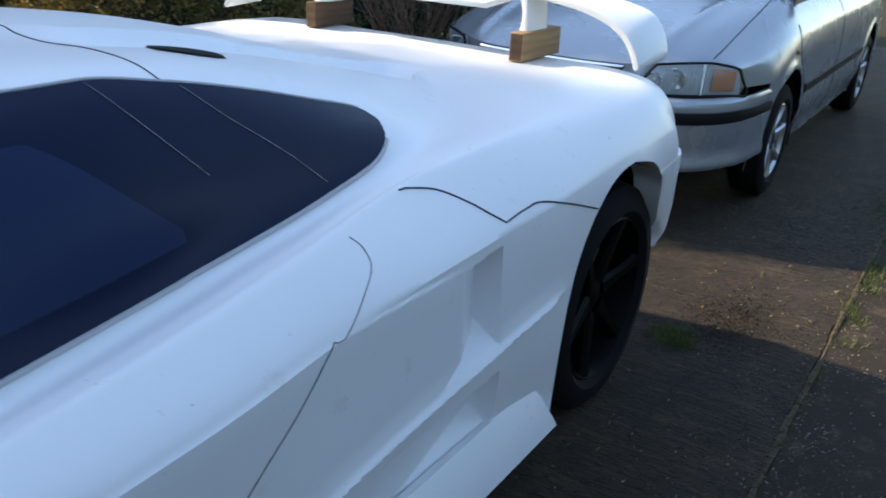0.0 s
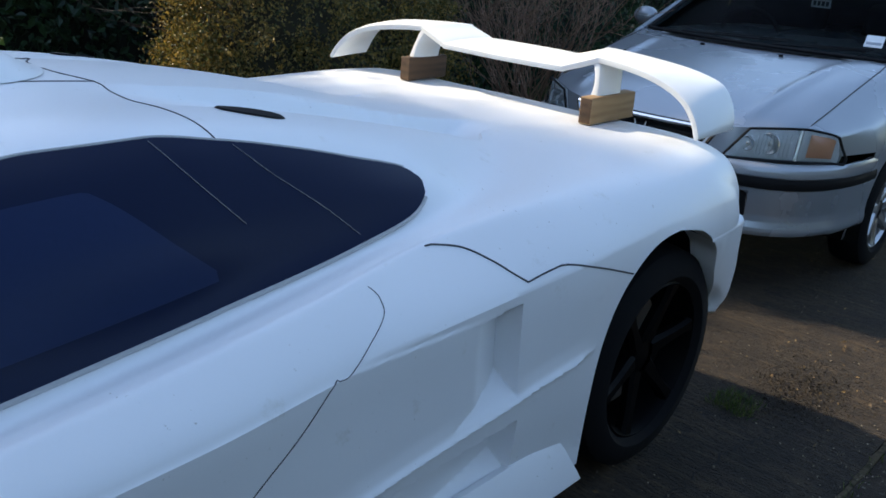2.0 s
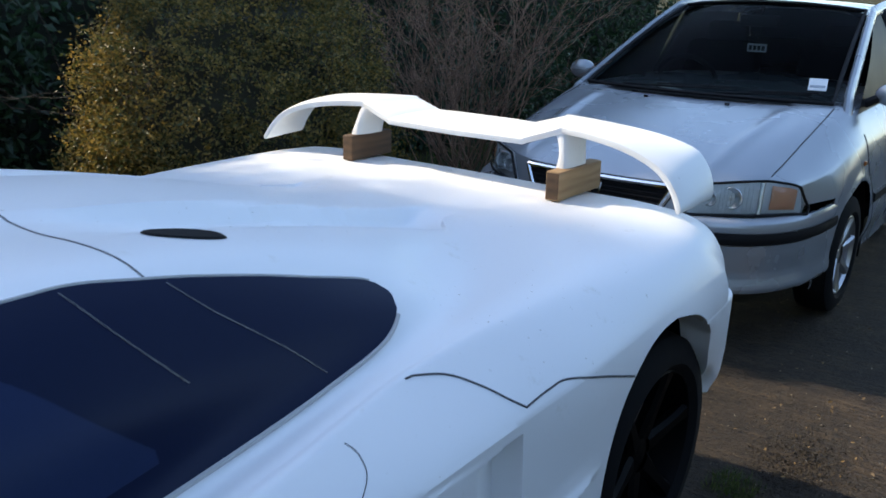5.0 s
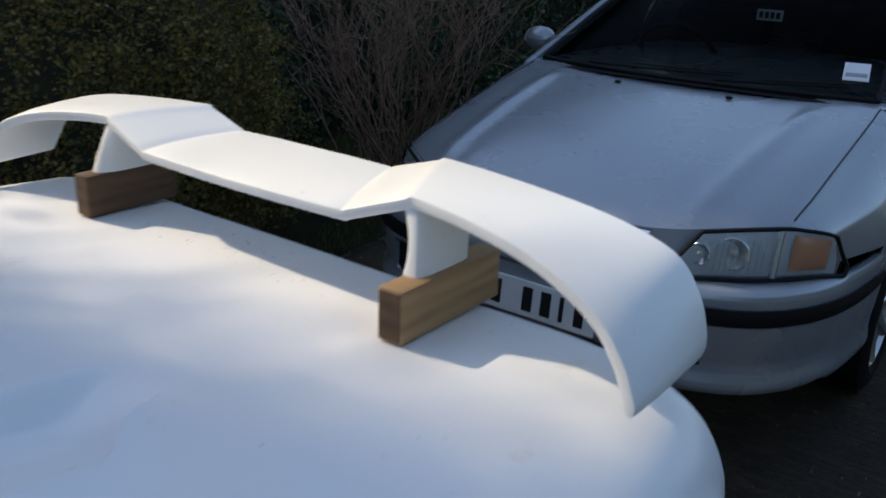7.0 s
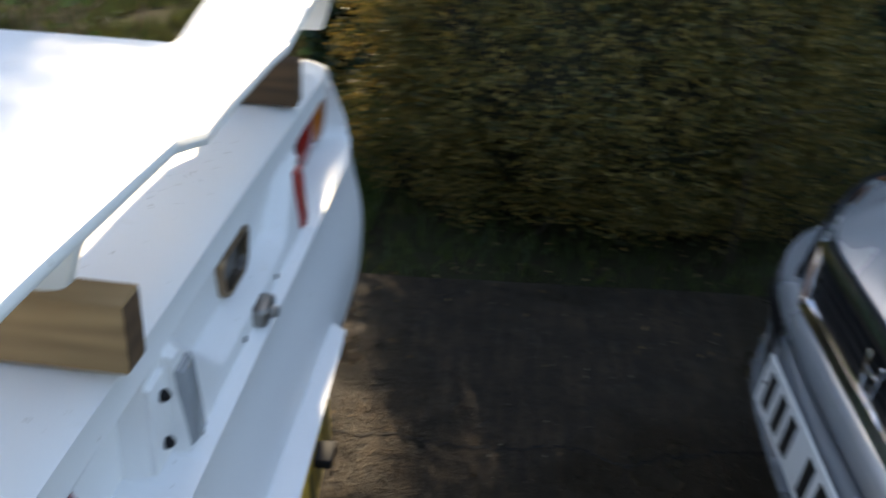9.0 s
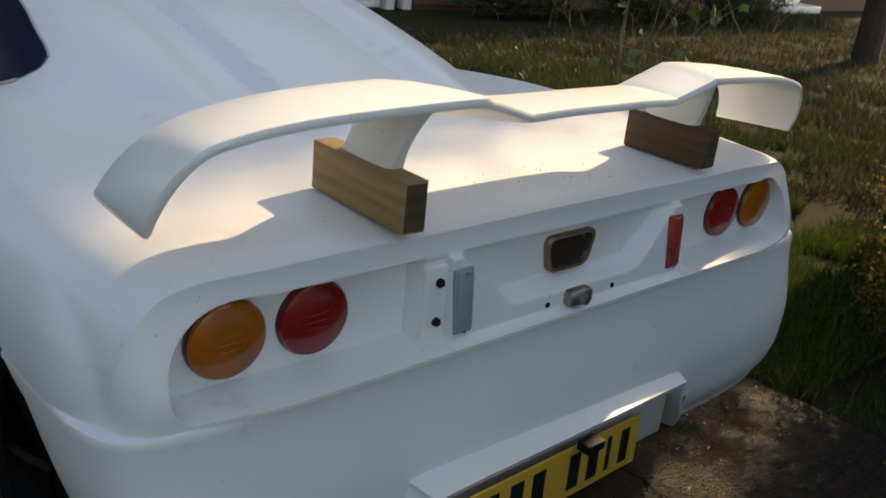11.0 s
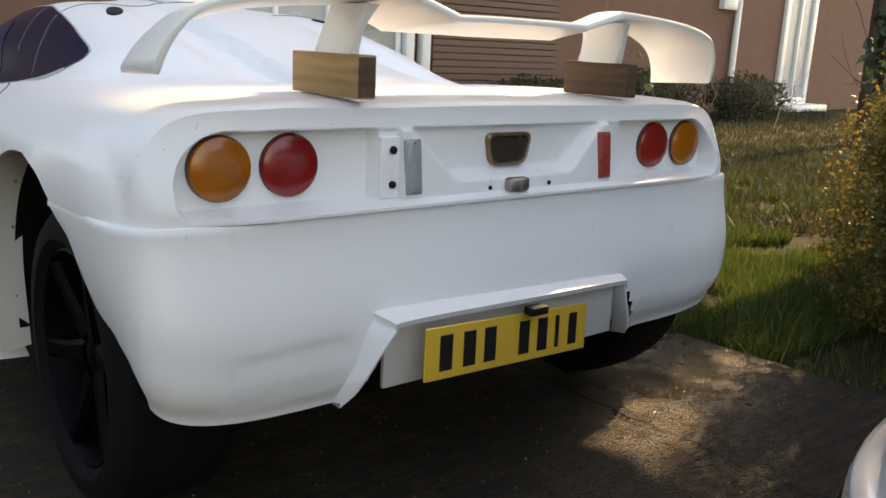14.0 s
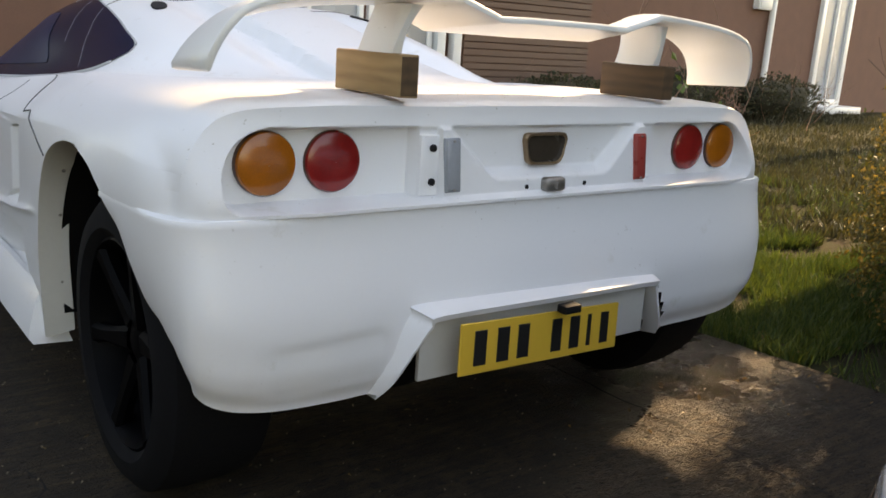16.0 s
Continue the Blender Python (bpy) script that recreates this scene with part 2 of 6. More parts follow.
    bp.inputs["Strength"].default_value, bp.inputs["Distance"].default_value = 0.9, 0.02
    l.new(bm_.outputs[0], bp.inputs["Height"])
    l.new(bp.outputs[0], b.inputs["Normal"])
    return m


CONCRETE = concrete_mat()
TARMAC = mat("worn_tarmac", (0.024, 0.018, 0.013), 0.85, spec=0.2, vary=0.45, scale=3, fine=160, bump=0.8, dirt=(0.062, 0.046, 0.028), dirt_at=0.54, specks=0.63)
SOIL = mat("earth_and_turf", (0.034, 0.034, 0.017), 0.95, vary=0.5, scale=2.5, fine=60, bump=0.8, spec=0.05, dirt=(0.036, 0.027, 0.018), dirt_at=0.5)
CRACK = mat("concrete_crack", (0.012, 0.010, 0.008), 0.95, vary=0.2, bump=0)


def leaf_mat(name, dark, light, rough=0.5):
    m, nt, b = node_mat(name)
    n, l = nt.nodes, nt.links
    g, ramp = n.new("ShaderNodeNewGeometry"), n.new("ShaderNodeValToRGB")
    ramp.color_ramp.elements[0].color, ramp.color_ramp.elements[1].color = (*dark, 1), (*light, 1)
    e = ramp.color_ramp.elements.new(0.55)
    e.color = (*[d * 0.6 + c * 0.4 for d, c in zip(dark, light)], 1)
    l.new(g.outputs["Random Per Island"], ramp.inputs[0])
    l.new(ramp.outputs[0], b.inputs["Base Color"])
    b.inputs["Roughness"].default_value = rough
    b.inputs["Subsurface Weight"].default_value = 0.0
    tl, mx = n.new("ShaderNodeBsdfTranslucent"), n.new("ShaderNodeMixShader")
    l.new(ramp.outputs[0], tl.inputs[0])
    mx.inputs[0].default_value = 0.35
    l.new(b.outputs[0], mx.inputs[1])
    l.new(tl.outputs[0], mx.inputs[2])
    l.new(mx.outputs[0], n["Material Output"].inputs[0])
    return m


BUSH_LEAF = leaf_mat("yellowing_bush_leaf", (0.046, 0.064, 0.018), (0.36, 0.235, 0.055))
DARK_LEAF = leaf_mat("evergreen_leaf", (0.014, 0.036, 0.017), (0.045, 0.090, 0.036), 0.4)
LAUREL = leaf_mat("bright_leaf", (0.06, 0.13, 0.025), (0.20, 0.26, 0.045), 0.35)
TREE_LEAF = leaf_mat("far_tree_leaf", (0.030, 0.040, 0.018), (0.100, 0.085, 0.040))
GRASS = leaf_mat("grass_blade", (0.030, 0.065, 0.012), (0.13, 0.16, 0.03))
LAWN = leaf_mat("dull_lawn_blade", (0.022, 0.024, 0.010), (0.085, 0.080, 0.032))
TWIG = mat("bare_twig", (0.26, 0.15, 0.098), 0.85, vary=0.3, scale=20, bump=0.1, island=0.4)
BARK = mat("bark", (0.06, 0.045, 0.032), 0.9, vary=0.3, scale=15, bump=0.4)
DEADLEAF = leaf_mat("fallen_leaf", (0.05, 0.03, 0.015), (0.30, 0.19, 0.07))
FENCE_WOOD = mat("weathered_fence_board", (0.024, 0.019, 0.015), 0.85, vary=0.3, scale=5, bump=0.2)
BRICK = mat("brown_brick", (0.17, 0.085, 0.06), 0.85, vary=0.3, scale=4, fine=40, bump=0.2)
UPVC = mat("white_upvc", (0.78, 0.78, 0.77), 0.35, vary=0.03, scale=3, bump=0.0)


# ---- mesh helpers ----
def mesh_of(bm, name, smooth=True, angle=35):
    me = bpy.data.meshes.new(name)
    bm.normal_update()
    if smooth:
        lim = radians(angle)
        for f in bm.faces:
            f.smooth = True
        for e in bm.edges:
            e.smooth = len(e.link_faces) == 2 and e.calc_face_angle(3.2) < lim
    bm.to_mesh(me)
    bm.free()
    return me


def part(name, bm, material, parent=None, label="", smooth=True, angle=35):
    """One mesh object under a thing or under a part."""
    me = bm if isinstance(bm, bpy.types.Mesh) else mesh_of(bm, name, smooth, angle)
    if material is not None and not me.materials:
        me.materials.append(material)
    ob = new(name, me)
    if parent is not None:
        ob.parent = parent
    return tagged(ob, label) if label else ob


def thing(name, label, category, at=(0, 0, 0), group="", rz=0.0):
    ob = new(name)
    ob.empty_display_size = 0.1
    ob.matrix_world = pose(*at, 0, 0, rz)
    return tagged(ob, label, category, group)


def raw(name, verts, faces, material, parent=None, label="", smooth=False):
    me = bpy.data.meshes.new(name)
    me.from_pydata(verts, [], faces)
    me.materials.append(material)
    if smooth:
        me.polygons.foreach_set("use_smooth", [True] * len(me.polygons))
    ob = new(name, me)
    if parent is not None:
        ob.parent = parent
    return tagged(ob, label) if label else ob


def grid_bm(rows, close=False, flip=False, bm=None):
    """Quads over rows of points."""
    bm = bm or bmesh.new()
    v = [[bm.verts.new(p) for p in r] for r in rows]
    n = len(rows[0])
    for a, b in zip(v, v[1:]):
        for i in range(n if close else n - 1):
            j = (i + 1) % n
            q = (a[i], a[j], b[j], b[i])
            try:
                bm.faces.new(q[::-1] if flip else q)
            except ValueError:
                pass
    return bm, v


def box_bm(size, at=(0, 0, 0), bevel=0.0, seg=2, rot=None, bm=None):
    b = bmesh.new()
    bmesh.ops.create_cube(b, size=1)
    bmesh.ops.scale(b, vec=size, verts=b.verts)
    if bevel:
        bmesh.ops.bevel(b, geom=b.edges[:], offset=bevel, segments=seg, affect="EDGES", profile=0.5)
    if rot is not None:
        bmesh.ops.transform(b, matrix=rot.to_4x4(), verts=b.verts)
    bmesh.ops.translate(b, vec=at, verts=b.verts)
    if bm is None:
        return b
    return join_bm(bm, b)


def join_bm(bm, b):
    me = bpy.data.meshes.new("tmp")
    b.to_mesh(me)
    b.free()
    bm.from_mesh(me)
    bpy.data.meshes.remove(me)
    return bm


def lathe_bm(profile, n=32, axis="x", at=(0, 0, 0), bm=None):
    """Turn (along, radius) pairs round an axis through at."""
    rows = []
    for a, r in profile:
        ring = []
        for k in range(n):
            w = 2 * math.pi * k / n
            c, s = r * math.cos(w), r * math.sin(w)
            ring.append({"x": (a, c, s), "y": (c, a, s), "z": (c, s, a)}[axis])
        rows.append([Vector(p) + Vector(at) for p in ring])
    bm, v = grid_bm(rows, close=True, bm=bm)
    bmesh.ops.recalc_face_normals(bm, faces=bm.faces)
    return bm


def tube_bm(points, radius, n=6, bm=None, cap=True):
    """A tube along points; radius may be a list."""
    bm = bm or bmesh.new()
    pts = [Vector(p) for p in points]
    rad = radius if isinstance(radius, (list, tuple)) else [radius] * len(pts)
    rows, up = [], Vector((0.13, 0.31, 0.94)).normalized()
    for i, p in enumerate(pts):
        d = (pts[min(i + 1, len(pts) - 1)] - pts[max(i - 1, 0)])
        d = d.normalized() if d.length > 1e-9 else Vector((0, 0, 1))
        a = d.cross(up)
        if a.length < 1e-3:
            a = d.cross(Vector((1, 0, 0)))
        a.normalize()
        b = d.cross(a)
        rows.append([p + rad[i] * (a * math.cos(2 * math.pi * k / n) + b * math.sin(2 * math.pi * k / n)) for k in range(n)])
    bm, v = grid_bm(rows, close=True, bm=bm)
    if cap:
        bm.faces.new(v[0][::-1]), bm.faces.new(v[-1])
    return bm


def curve(*pairs):
    """A smooth function through (y, value) pairs without overshoot."""
    xs, ys = np.array([p[0] for p in pairs], float), np.array([p[1] for p in pairs], float)
    h, d = np.diff(xs), np.diff(ys) / np.diff(xs)
    m = np.zeros(len(xs))
    for i in range(1, len(xs) - 1):
        if d[i - 1] * d[i] > 0:
            w1, w2 = 2 * h[i] + h[i - 1], h[i] + 2 * h[i - 1]
            m[i] = (w1 + w2) / (w1 / d[i - 1] + w2 / d[i])
    m[0], m[-1] = d[0], d[-1]

    def f(x):
        x = min(max(x, xs[0]), xs[-1])
        i = min(int(np.searchsorted(xs, x, "right")) - 1, len(h) - 1)
        t = (x - xs[i]) / h[i]
        return float(ys[i] * (1 + 2 * t) * (1 - t) ** 2 + h[i] * m[i] * t * (1 - t) ** 2 + ys[i + 1] * t * t * (3 - 2 * t) + h[i] * m[i + 1] * t * t * (t - 1))

    return f


def step(a, b, x):
    t = min(max((x - a) / (b - a), 0.0), 1.0)
    return t * t * (3 - 2 * t)


def lerp(a, b, t):
    return a + (b - a) * t


def spline(pts, subs):
    """Catmull-Rom through points (tuples), subs[i] pieces in span i."""
    P = [np.array(p, float) for p in pts]
    out = []
    for i in range(len(P) - 1):
        p0 = P[i - 1] if i else 2 * P[0] - P[1]
        p3 = P[i + 2] if i + 2 < len(P) else 2 * P[-1] - P[-2]
        for k in range(subs[i]):
            t = k / subs[i]
            a, b = P[i], P[i + 1]
            out.append(0.5 * (2 * a + (b - p0) * t + (2 * p0 - 5 * a + 4 * b - p3) * t * t + (3 * a - p0 - 3 * b + p3) * t ** 3))
    out.append(P[-1])
    return out

# ---- ground ----
def ground_sheet():
    rows = []
    ys = [-400, -60, -20, *np.arange(-9, 9.01, 0.5), 20, 60, 400]
    xs = [-400, -60, -20, *np.arange(-9, 9.01, 0.5), 20, 60, 400]
    for y in ys:
        rows.append([(x, y, -0.035 + 0.012 * noise.noise((x * 0.7, y * 0.7, 0))) for x in xs])
    bm, _ = grid_bm(rows)
    bmesh.ops.recalc_face_normals(bm, faces=bm.faces)
    return tagged(part("ground", bm, SOIL), "dark damp earth and rough turf around the drive", "ground", kind="structure")


def verge(y):
    """Where the slab ends and the grass begins."""
    return -1.345 - 0.092 * y


def slab(name, x0, x1, y0, y1, material, label, z=0.0, rough=0.006, cell=0.06):
    """A cast slab with a slightly uneven top and real edges."""
    nx, ny = max(2, int((x1 - x0) / cell)), max(2, int((y1 - y0) / cell))
    rows = []
    for j in range(-1, ny + 2):
        row = []
        for i in range(-1, nx + 2):
            y = y0 + (y1 - y0) * min(max(j, 0), ny) / ny
            left = verge(y) if x0 < 0 else x0
            x = left + (x1 - left) * min(max(i, 0), nx) / nx
            edge = i in (-1, nx + 1) or j in (-1, ny + 1)
            h = z + rough * noise.noise((x * 1.6, y * 1.6, 3.0)) + rough * 0.4 * noise.noise((x * 7, y * 7, 1.0))
            wob = 0.008 * noise.noise((x * 5, y * 5, 8.0))
            row.append((x + wob, y + wob, h - (0.10 if edge else 0)))
        rows.append(row)
    bm, _ = grid_bm(rows)
    bmesh.ops.recalc_face_normals(bm, faces=bm.faces)
    return tagged(part(name, bm, material), label, name.split("_")[0], kind="structure")


ground_sheet()
slab("drive_slab", -1.36, 1.335, -7.0, 8.6, CONCRETE, "dirty brushed concrete drive slab, damp and stained")
slab("pavement_strip", 1.352, 6.5, -7.0, 8.6, TARMAC, "rough dark tarmac strip beside the drive slab", z=-0.004, rough=0.012)


def joint_filler():
    """Worn mortar in the joint between the slab and the strip beside it, thin and broken."""
    rows = []
    for y in np.arange(-7, 8.6, 0.02):
        y = float(y)
        wander = 0.006 * noise.noise((y * 2.1, 5, 0)) + 0.003 * noise.noise((y * 11, 5, 0))
        half = max(0.003, 0.0085 + 0.006 * noise.noise((y * 5, 3, 0)) + 0.005 * noise.noise((y * 23, 4, 0)))
        h = 0.004 + 0.007 * noise.noise((y * 4, 1, 0)) + 0.004 * noise.noise((y * 31, 2, 0))
        x = 1.344 + wander
        rows.append([(x - half - 0.006, y, -0.03), (x - half, y, h - 0.003), (x, y, h), (x + half, y, h - 0.004), (x + half + 0.006, y, -0.03)])
    bm, _ = grid_bm(rows)
    bmesh.ops.recalc_face_normals(bm, faces=bm.faces)
    mortar = mat("joint_mortar", (0.085, 0.066, 0.042), 0.95, vary=0.5, scale=16, fine=150, bump=0.6, spec=0.1, dirt=(0.020, 0.022, 0.011), dirt_at=0.48)
    tagged(part("joint_mortar", bm, mortar), "pale worn mortar with moss in the joint of the drive", "joint", kind="structure")


joint_filler()


# ---- white kit car: the shell as smooth functions of the way along it ----
z_mid = curve((-4.1, .50), (-3.6, .66), (-3.0, .80), (-2.75, .885), (-2.3, 1.085), (-2.0, 1.126), (-1.7, 1.108), (-1.4, 1.077), (-1.15, 1.030), (-.95, .982), (-.81, .951), (-.7, .931), (-.6, .918), (-.53, .904), (-.5, .902), (-.25, .902), (-.06, .897), (-.02, .893), (0, .886))
x_edge = curve((-4.1, .30), (-3.2, .45), (-2.75, .50), (-2.3, .500), (-1.78, .482), (-1.6, .475), (-1.4, .460), (-1.15, .435), (-.95, .385), (-.81, .33), (-.7, .27), (-.6, .21), (0, .21))
z_edge = curve((-4.1, .48), (-3.2, .74), (-2.75, .84), (-2.3, .997), (-2.0, 1.061), (-1.78, 1.074), (-1.6, 1.061), (-1.4, 1.033), (-1.15, .987), (-.95, .951), (-.81, .928), (-.7, .913), (-.6, .904), (-.5, .901), (-.25, .901), (-.06, .896), (-.02, .892), (0, .885))
x_pane = curve((-4.1, .42), (-3.2, .57), (-2.75, .62), (-2.3, .633), (-1.9, .630), (-1.6, .606), (-1.4, .595), (-1.15, .580), (-.95, .49), (-.81, .43), (-.7, .36), (-.6, .28), (0, .28))
z_pane = curve((-4.1, .47), (-3.2, .72), (-2.75, .80), (-2.3, .90), (-1.9, .955), (-1.6, .95), (-1.4, .942), (-1.15, .918), (-.95, .904), (-.81, .899), (-.7, .897), (-.6, .897), (-.25, .900), (-.06, .895), (-.02, .891), (0, .884))
x_belt = curve((-4.1, .50), (-3.2, .66), (-2.75, .755), (-2.3, .735), (-1.9, .703), (-1.6, .68), (-1.4, .668), (-1.15, .652), (-.95, .600), (-.81, .525), (-.7, .445), (-.6, .355), (-.5, .35), (0, .36))
z_belt = curve((-4.1, .45), (-3.2, .69), (-2.75, .735), (-2.3, .765), (-1.9, .797), (-1.6, .826), (-1.4, .847), (-1.15, .870), (-.95, .873), (-.81, .879), (-.7, .886), (-.6, .894), (-.5, .898), (-.25, .899), (-.06, .895), (-.02, .891), (0, .884))
x_shoulder = curve((-4.1, .55), (-3.2, .78), (-2.6, .825), (-1.9, .805), (-1.6, .785), (-1.3, .755), (-1.15, .765), (-.9, .79), (-.6, .80), (-.3, .795), (0, .765))
z_shoulder = curve((-4.1, .42), (-3.2, .71), (-2.6, .735), (-1.9, .782), (-1.6, .810), (-1.3, .838), (-1.15, .850), (-.9, .863), (-.6, .871), (-.3, .874), (-.06, .872), (-.02, .868), (0, .862))
x_crease = curve((-4.1, .60), (-3.2, .86), (-2.6, .885), (-1.9, .883), (-1.6, .87), (-1.15, .882), (-.9, .899), (-.5, .893), (-.3, .881), (-.2, .878), (-.1, .871), (-.04, .857), (0, .835))
z_crease = curve((-4.1, .38), (-3.2, .60), (-2.6, .68), (-1.9, .705), (-1.6, .722), (-1.15, .745), (-.9, .765), (-.5, .778), (-.2, .775), (0, .765))
x_side = curve((-4.1, .62), (-3.2, .88), (-2.6, .875), (-1.6, .872), (-1.15, .89), (-.9, .908), (-.5, .912), (-.3, .8968), (-.2, .892), (-.1, .885), (-.04, .868), (0, .842))
arch_back = curve((-.53, .757), (-.42, .733), (-.34, .692))


def z_hem(y):
    """The lower edge of the shell, with both wheel arches in it."""
    if abs(y + 3.16) < 0.37:
        return 0.24 + 0.44 * math.sqrt(1 - ((y + 3.16) / 0.37) ** 2)
    if y < -0.885:
        return 0.215
    if y < -0.53:
        return 0.30 + 0.457 * max(0, 1 - ((-0.53 - y) / 0.355) ** 2.6) ** (1 / 2.6)
    return arch_back(y) if y < -0.34 else 0.690


def tail_round(x):
    """How far the tail falls forward towards its corners in plan."""
    x = abs(x)
    x = min(x, 0.8425)
    r = 0.058
    return 0.032 * step(0.60, 0.84, x) + (r - math.sqrt(max(0.0, r * r - max(0.0, x - 0.785) ** 2)))


def tail_lean(z):
    """How far the tail leans forward from the bumper up to the deck."""
    return 0.052 * step(0.70, 0.875, z)


def side_dip(y, z):
    """Intakes cut into the flank ahead of the rear wheel, and the rib between them."""
    d = 0.0
    if -1.36 < y < -1.158:
        top = lerp(0.700, 0.7225, min(1, max(0, (y + 1.33) / 0.15)))
        floor = lerp(0.492, 0.508, (y + 1.347) / 0.178)
        ramp = 0.062 * min(1.0, max(0.0, (y + 1.288) / 0.125))
        sill = 0.034 * min(1.0, max(0.0, (y + 1.347) / 0.10))
        wall = 6 * (-1.1585 - y)
        rise = lerp(0.494, 0.548, (y + 1.347) / 0.10)
        d += max(0.0, min(ramp, 1.2 * (z - floor), 6 * (top - z), wall), min(sill, 1.2 * (z - floor), 1.5 * (rise - z), wall))
    if -1.56 < y < -1.1445:
        ramp = 0.060 * max(0.0, (y + 1.53) / 0.38) ** 1.2
        d += max(0.0, min(ramp, 1.2 * (z - 0.300), 6 * (lerp(0.412, 0.441, (y + 1.5) / 0.35) - z), 5 * (-1.1445 - y)))
    line = 0.497 + (0.125 if y < -1.185 else 0.165) * (y + 1.185)
    rib = (0.010 * math.exp(-((z - line) / 0.008) ** 2) + 0.006 * step(line - 0.02, line, z) * step(line + 0.05, line, z)) * step(-2.4, -1.5, y) * step(-0.89, -0.98, y)
    crease = 0.0035 * step(0.7215, 0.7165, z) * step(0.60, 0.70, z) * step(-2.4, -2.0, y) * step(-1.22, -1.40, y)
    return d - rib - crease


SUBS = (12, 22, 14, 8, 7, 7, 13, 130)
SECTIONS = {}


def section(y):
    """Half of the cross-section at y, from the middle of the roof down to the hem."""
    if y not in SECTIONS:
        hem = z_hem(y)
        zk = max(z_crease(y), hem + 0.004)
        c = [(0, z_mid(y)), (x_edge(y), z_edge(y)), (x_pane(y), z_pane(y)), (x_belt(y), z_belt(y)), (x_shoulder(y), z_shoulder(y)), (x_crease(y), zk)]
        c.insert(1, (c[1][0] * 0.55, lerp(c[0][1], c[1][1], 0.42)))
        c.insert(5, (lerp(c[4][0], c[5][0], 0.6), lerp(c[4][1], c[5][1], 0.6) + 0.002 + 0.011 * step(-1.3, -0.9, y)))
        full = [(-c[1][0], c[1][1]), *c, (x_side(y), zk - 0.12)]
        pts = spline(full, (1, *SUBS[:7], 4))[1:]
        pts = pts[:sum(SUBS[:7]) + 1]
        for k in range(1, SUBS[7] + 1):
            t = k / SUBS[7]
            z = lerp(zk, hem, t)
            ease = lerp(step(0, 0.5, t), 1 - (1 - min(1, (zk - z) / 0.085)) ** 2, step(-1.25, -0.95, y))
            bulge = lerp(x_crease(y), x_side(y), ease) - 0.02 * step(0.45, 0.2, z) * step(-0.8, -1.0, y)
            pts.append(np.array((bulge - side_dip(y, z), z)))
        # shallow valley between the spine and the flank of the engine cover
        for i in range(SUBS[0] + SUBS[1] + SUBS[2]):
            x = pts[i][0]
            pts[i] = pts[i] - np.array((0, 0.040 * step(0.174, 0.208, x) * step(0.370, 0.240, x) * step(-1.8, -1.35, y) * step(-0.56, -0.70, y)))
        SECTIONS[y] = pts
    return SECTIONS[y]


def place(x, y, z, side=1):
    return Vector((side * x, y - (tail_round(x) + tail_lean(z)) * step(-0.36, 0.0, y), z))


def on_shell(y, z, side=1, lift=0.0):
    """The point of the shell at y with height z, on the outer half of the section."""
    s = section(y)
    first = SUBS[0] + SUBS[1] - 5
    for i in range(first, len(s) - 1):
        if s[i][1] >= z >= s[i + 1][1]:
            t = (s[i][1] - z) / max(1e-6, s[i][1] - s[i + 1][1])
            p, d = s[i] + (s[i + 1] - s[i]) * t, s[i + 1] - s[i]
            nrm = np.array((-d[1], d[0])) / max(1e-9, np.hypot(*d))
            p = p + nrm * lift
            return place(p[0], y, p[1], side)
    p = s[-1] if z < s[-1][1] else s[first]
    return place(p[0] + lift, y, p[1], side)


def on_top(x, y, lift=0.0):
    """The point of the shell above (x, y)."""
    s = section(y)
    for i in range(len(s) - 1):
        if s[i][0] <= abs(x) <= s[i + 1][0]:
            t = (abs(x) - s[i][0]) / max(1e-6, s[i + 1][0] - s[i][0])
            z = s[i][1] + (s[i + 1][1] - s[i][1]) * t
            return place(abs(x), y, z + lift, 1 if x >= 0 else -1)
    return place(abs(x), y, s[-1][1], 1 if x >= 0 else -1)


def fuller(bm):
    """The left rear corner stands out a little further than the right one."""
    for v in bm.verts:
        if v.co.x > 0.6:
            v.co.x += 0.008 * step(0.6, 0.85, v.co.x) * step(-0.60, -0.20, v.co.y)
    return bm


def shell_stations():
    ys = list(np.arange(-4.1, -2.8, 0.05)) + list(np.arange(-2.8, -1.54, 0.03)) + list(np.arange(-1.54, -1.32, 0.0125)) + list(np.arange(-1.32, -1.195, 0.007)) + [-1.1935, -1.1895, -1.1865, -1.183, -1.1775, -1.1735, -1.1695, -1.1655, -1.1625, -1.1585, -1.1555, -1.152, -1.1485, -1.1445, -1.1405, -1.135]
    ys += [-3.16 + 0.3695 * math.cos(a) for a in np.linspace(0, math.pi, 26)]
    ys += list(np.arange(-1.15, -0.90, 0.025)) + [-0.8856, -0.8849]
    ys += [-0.53 - 0.355 * math.cos(a) ** 0.8 for a in np.linspace(0.06, math.pi / 2, 22)] + list(np.arange(-0.52, -0.35, 0.02))
    ys += list(np.arange(-0.339, -0.05, 0.02)) + [-0.05, -0.035, -0.022, -0.012, -0.005, 0.0]
    return sorted({round(float(y), 5) for y in ys})


STATIONS = shell_stations()
kit_car = thing("kit_car", "low white glassfibre kit car with tinted windows, unpainted and unfinished", "car")


def shell_mesh():
    rows = []
    for y in STATIONS:
        s = section(y)
        half = [place(p[0], y, p[1]) for p in s]
        rows.append([Vector((-p.x, p.y, p.z)) for p in half[:0:-1]] + half)
    bm, v = grid_bm(rows)
    bm.faces.new(v[0])
    bmesh.ops.recalc_face_normals(bm, faces=bm.faces)
    return bm


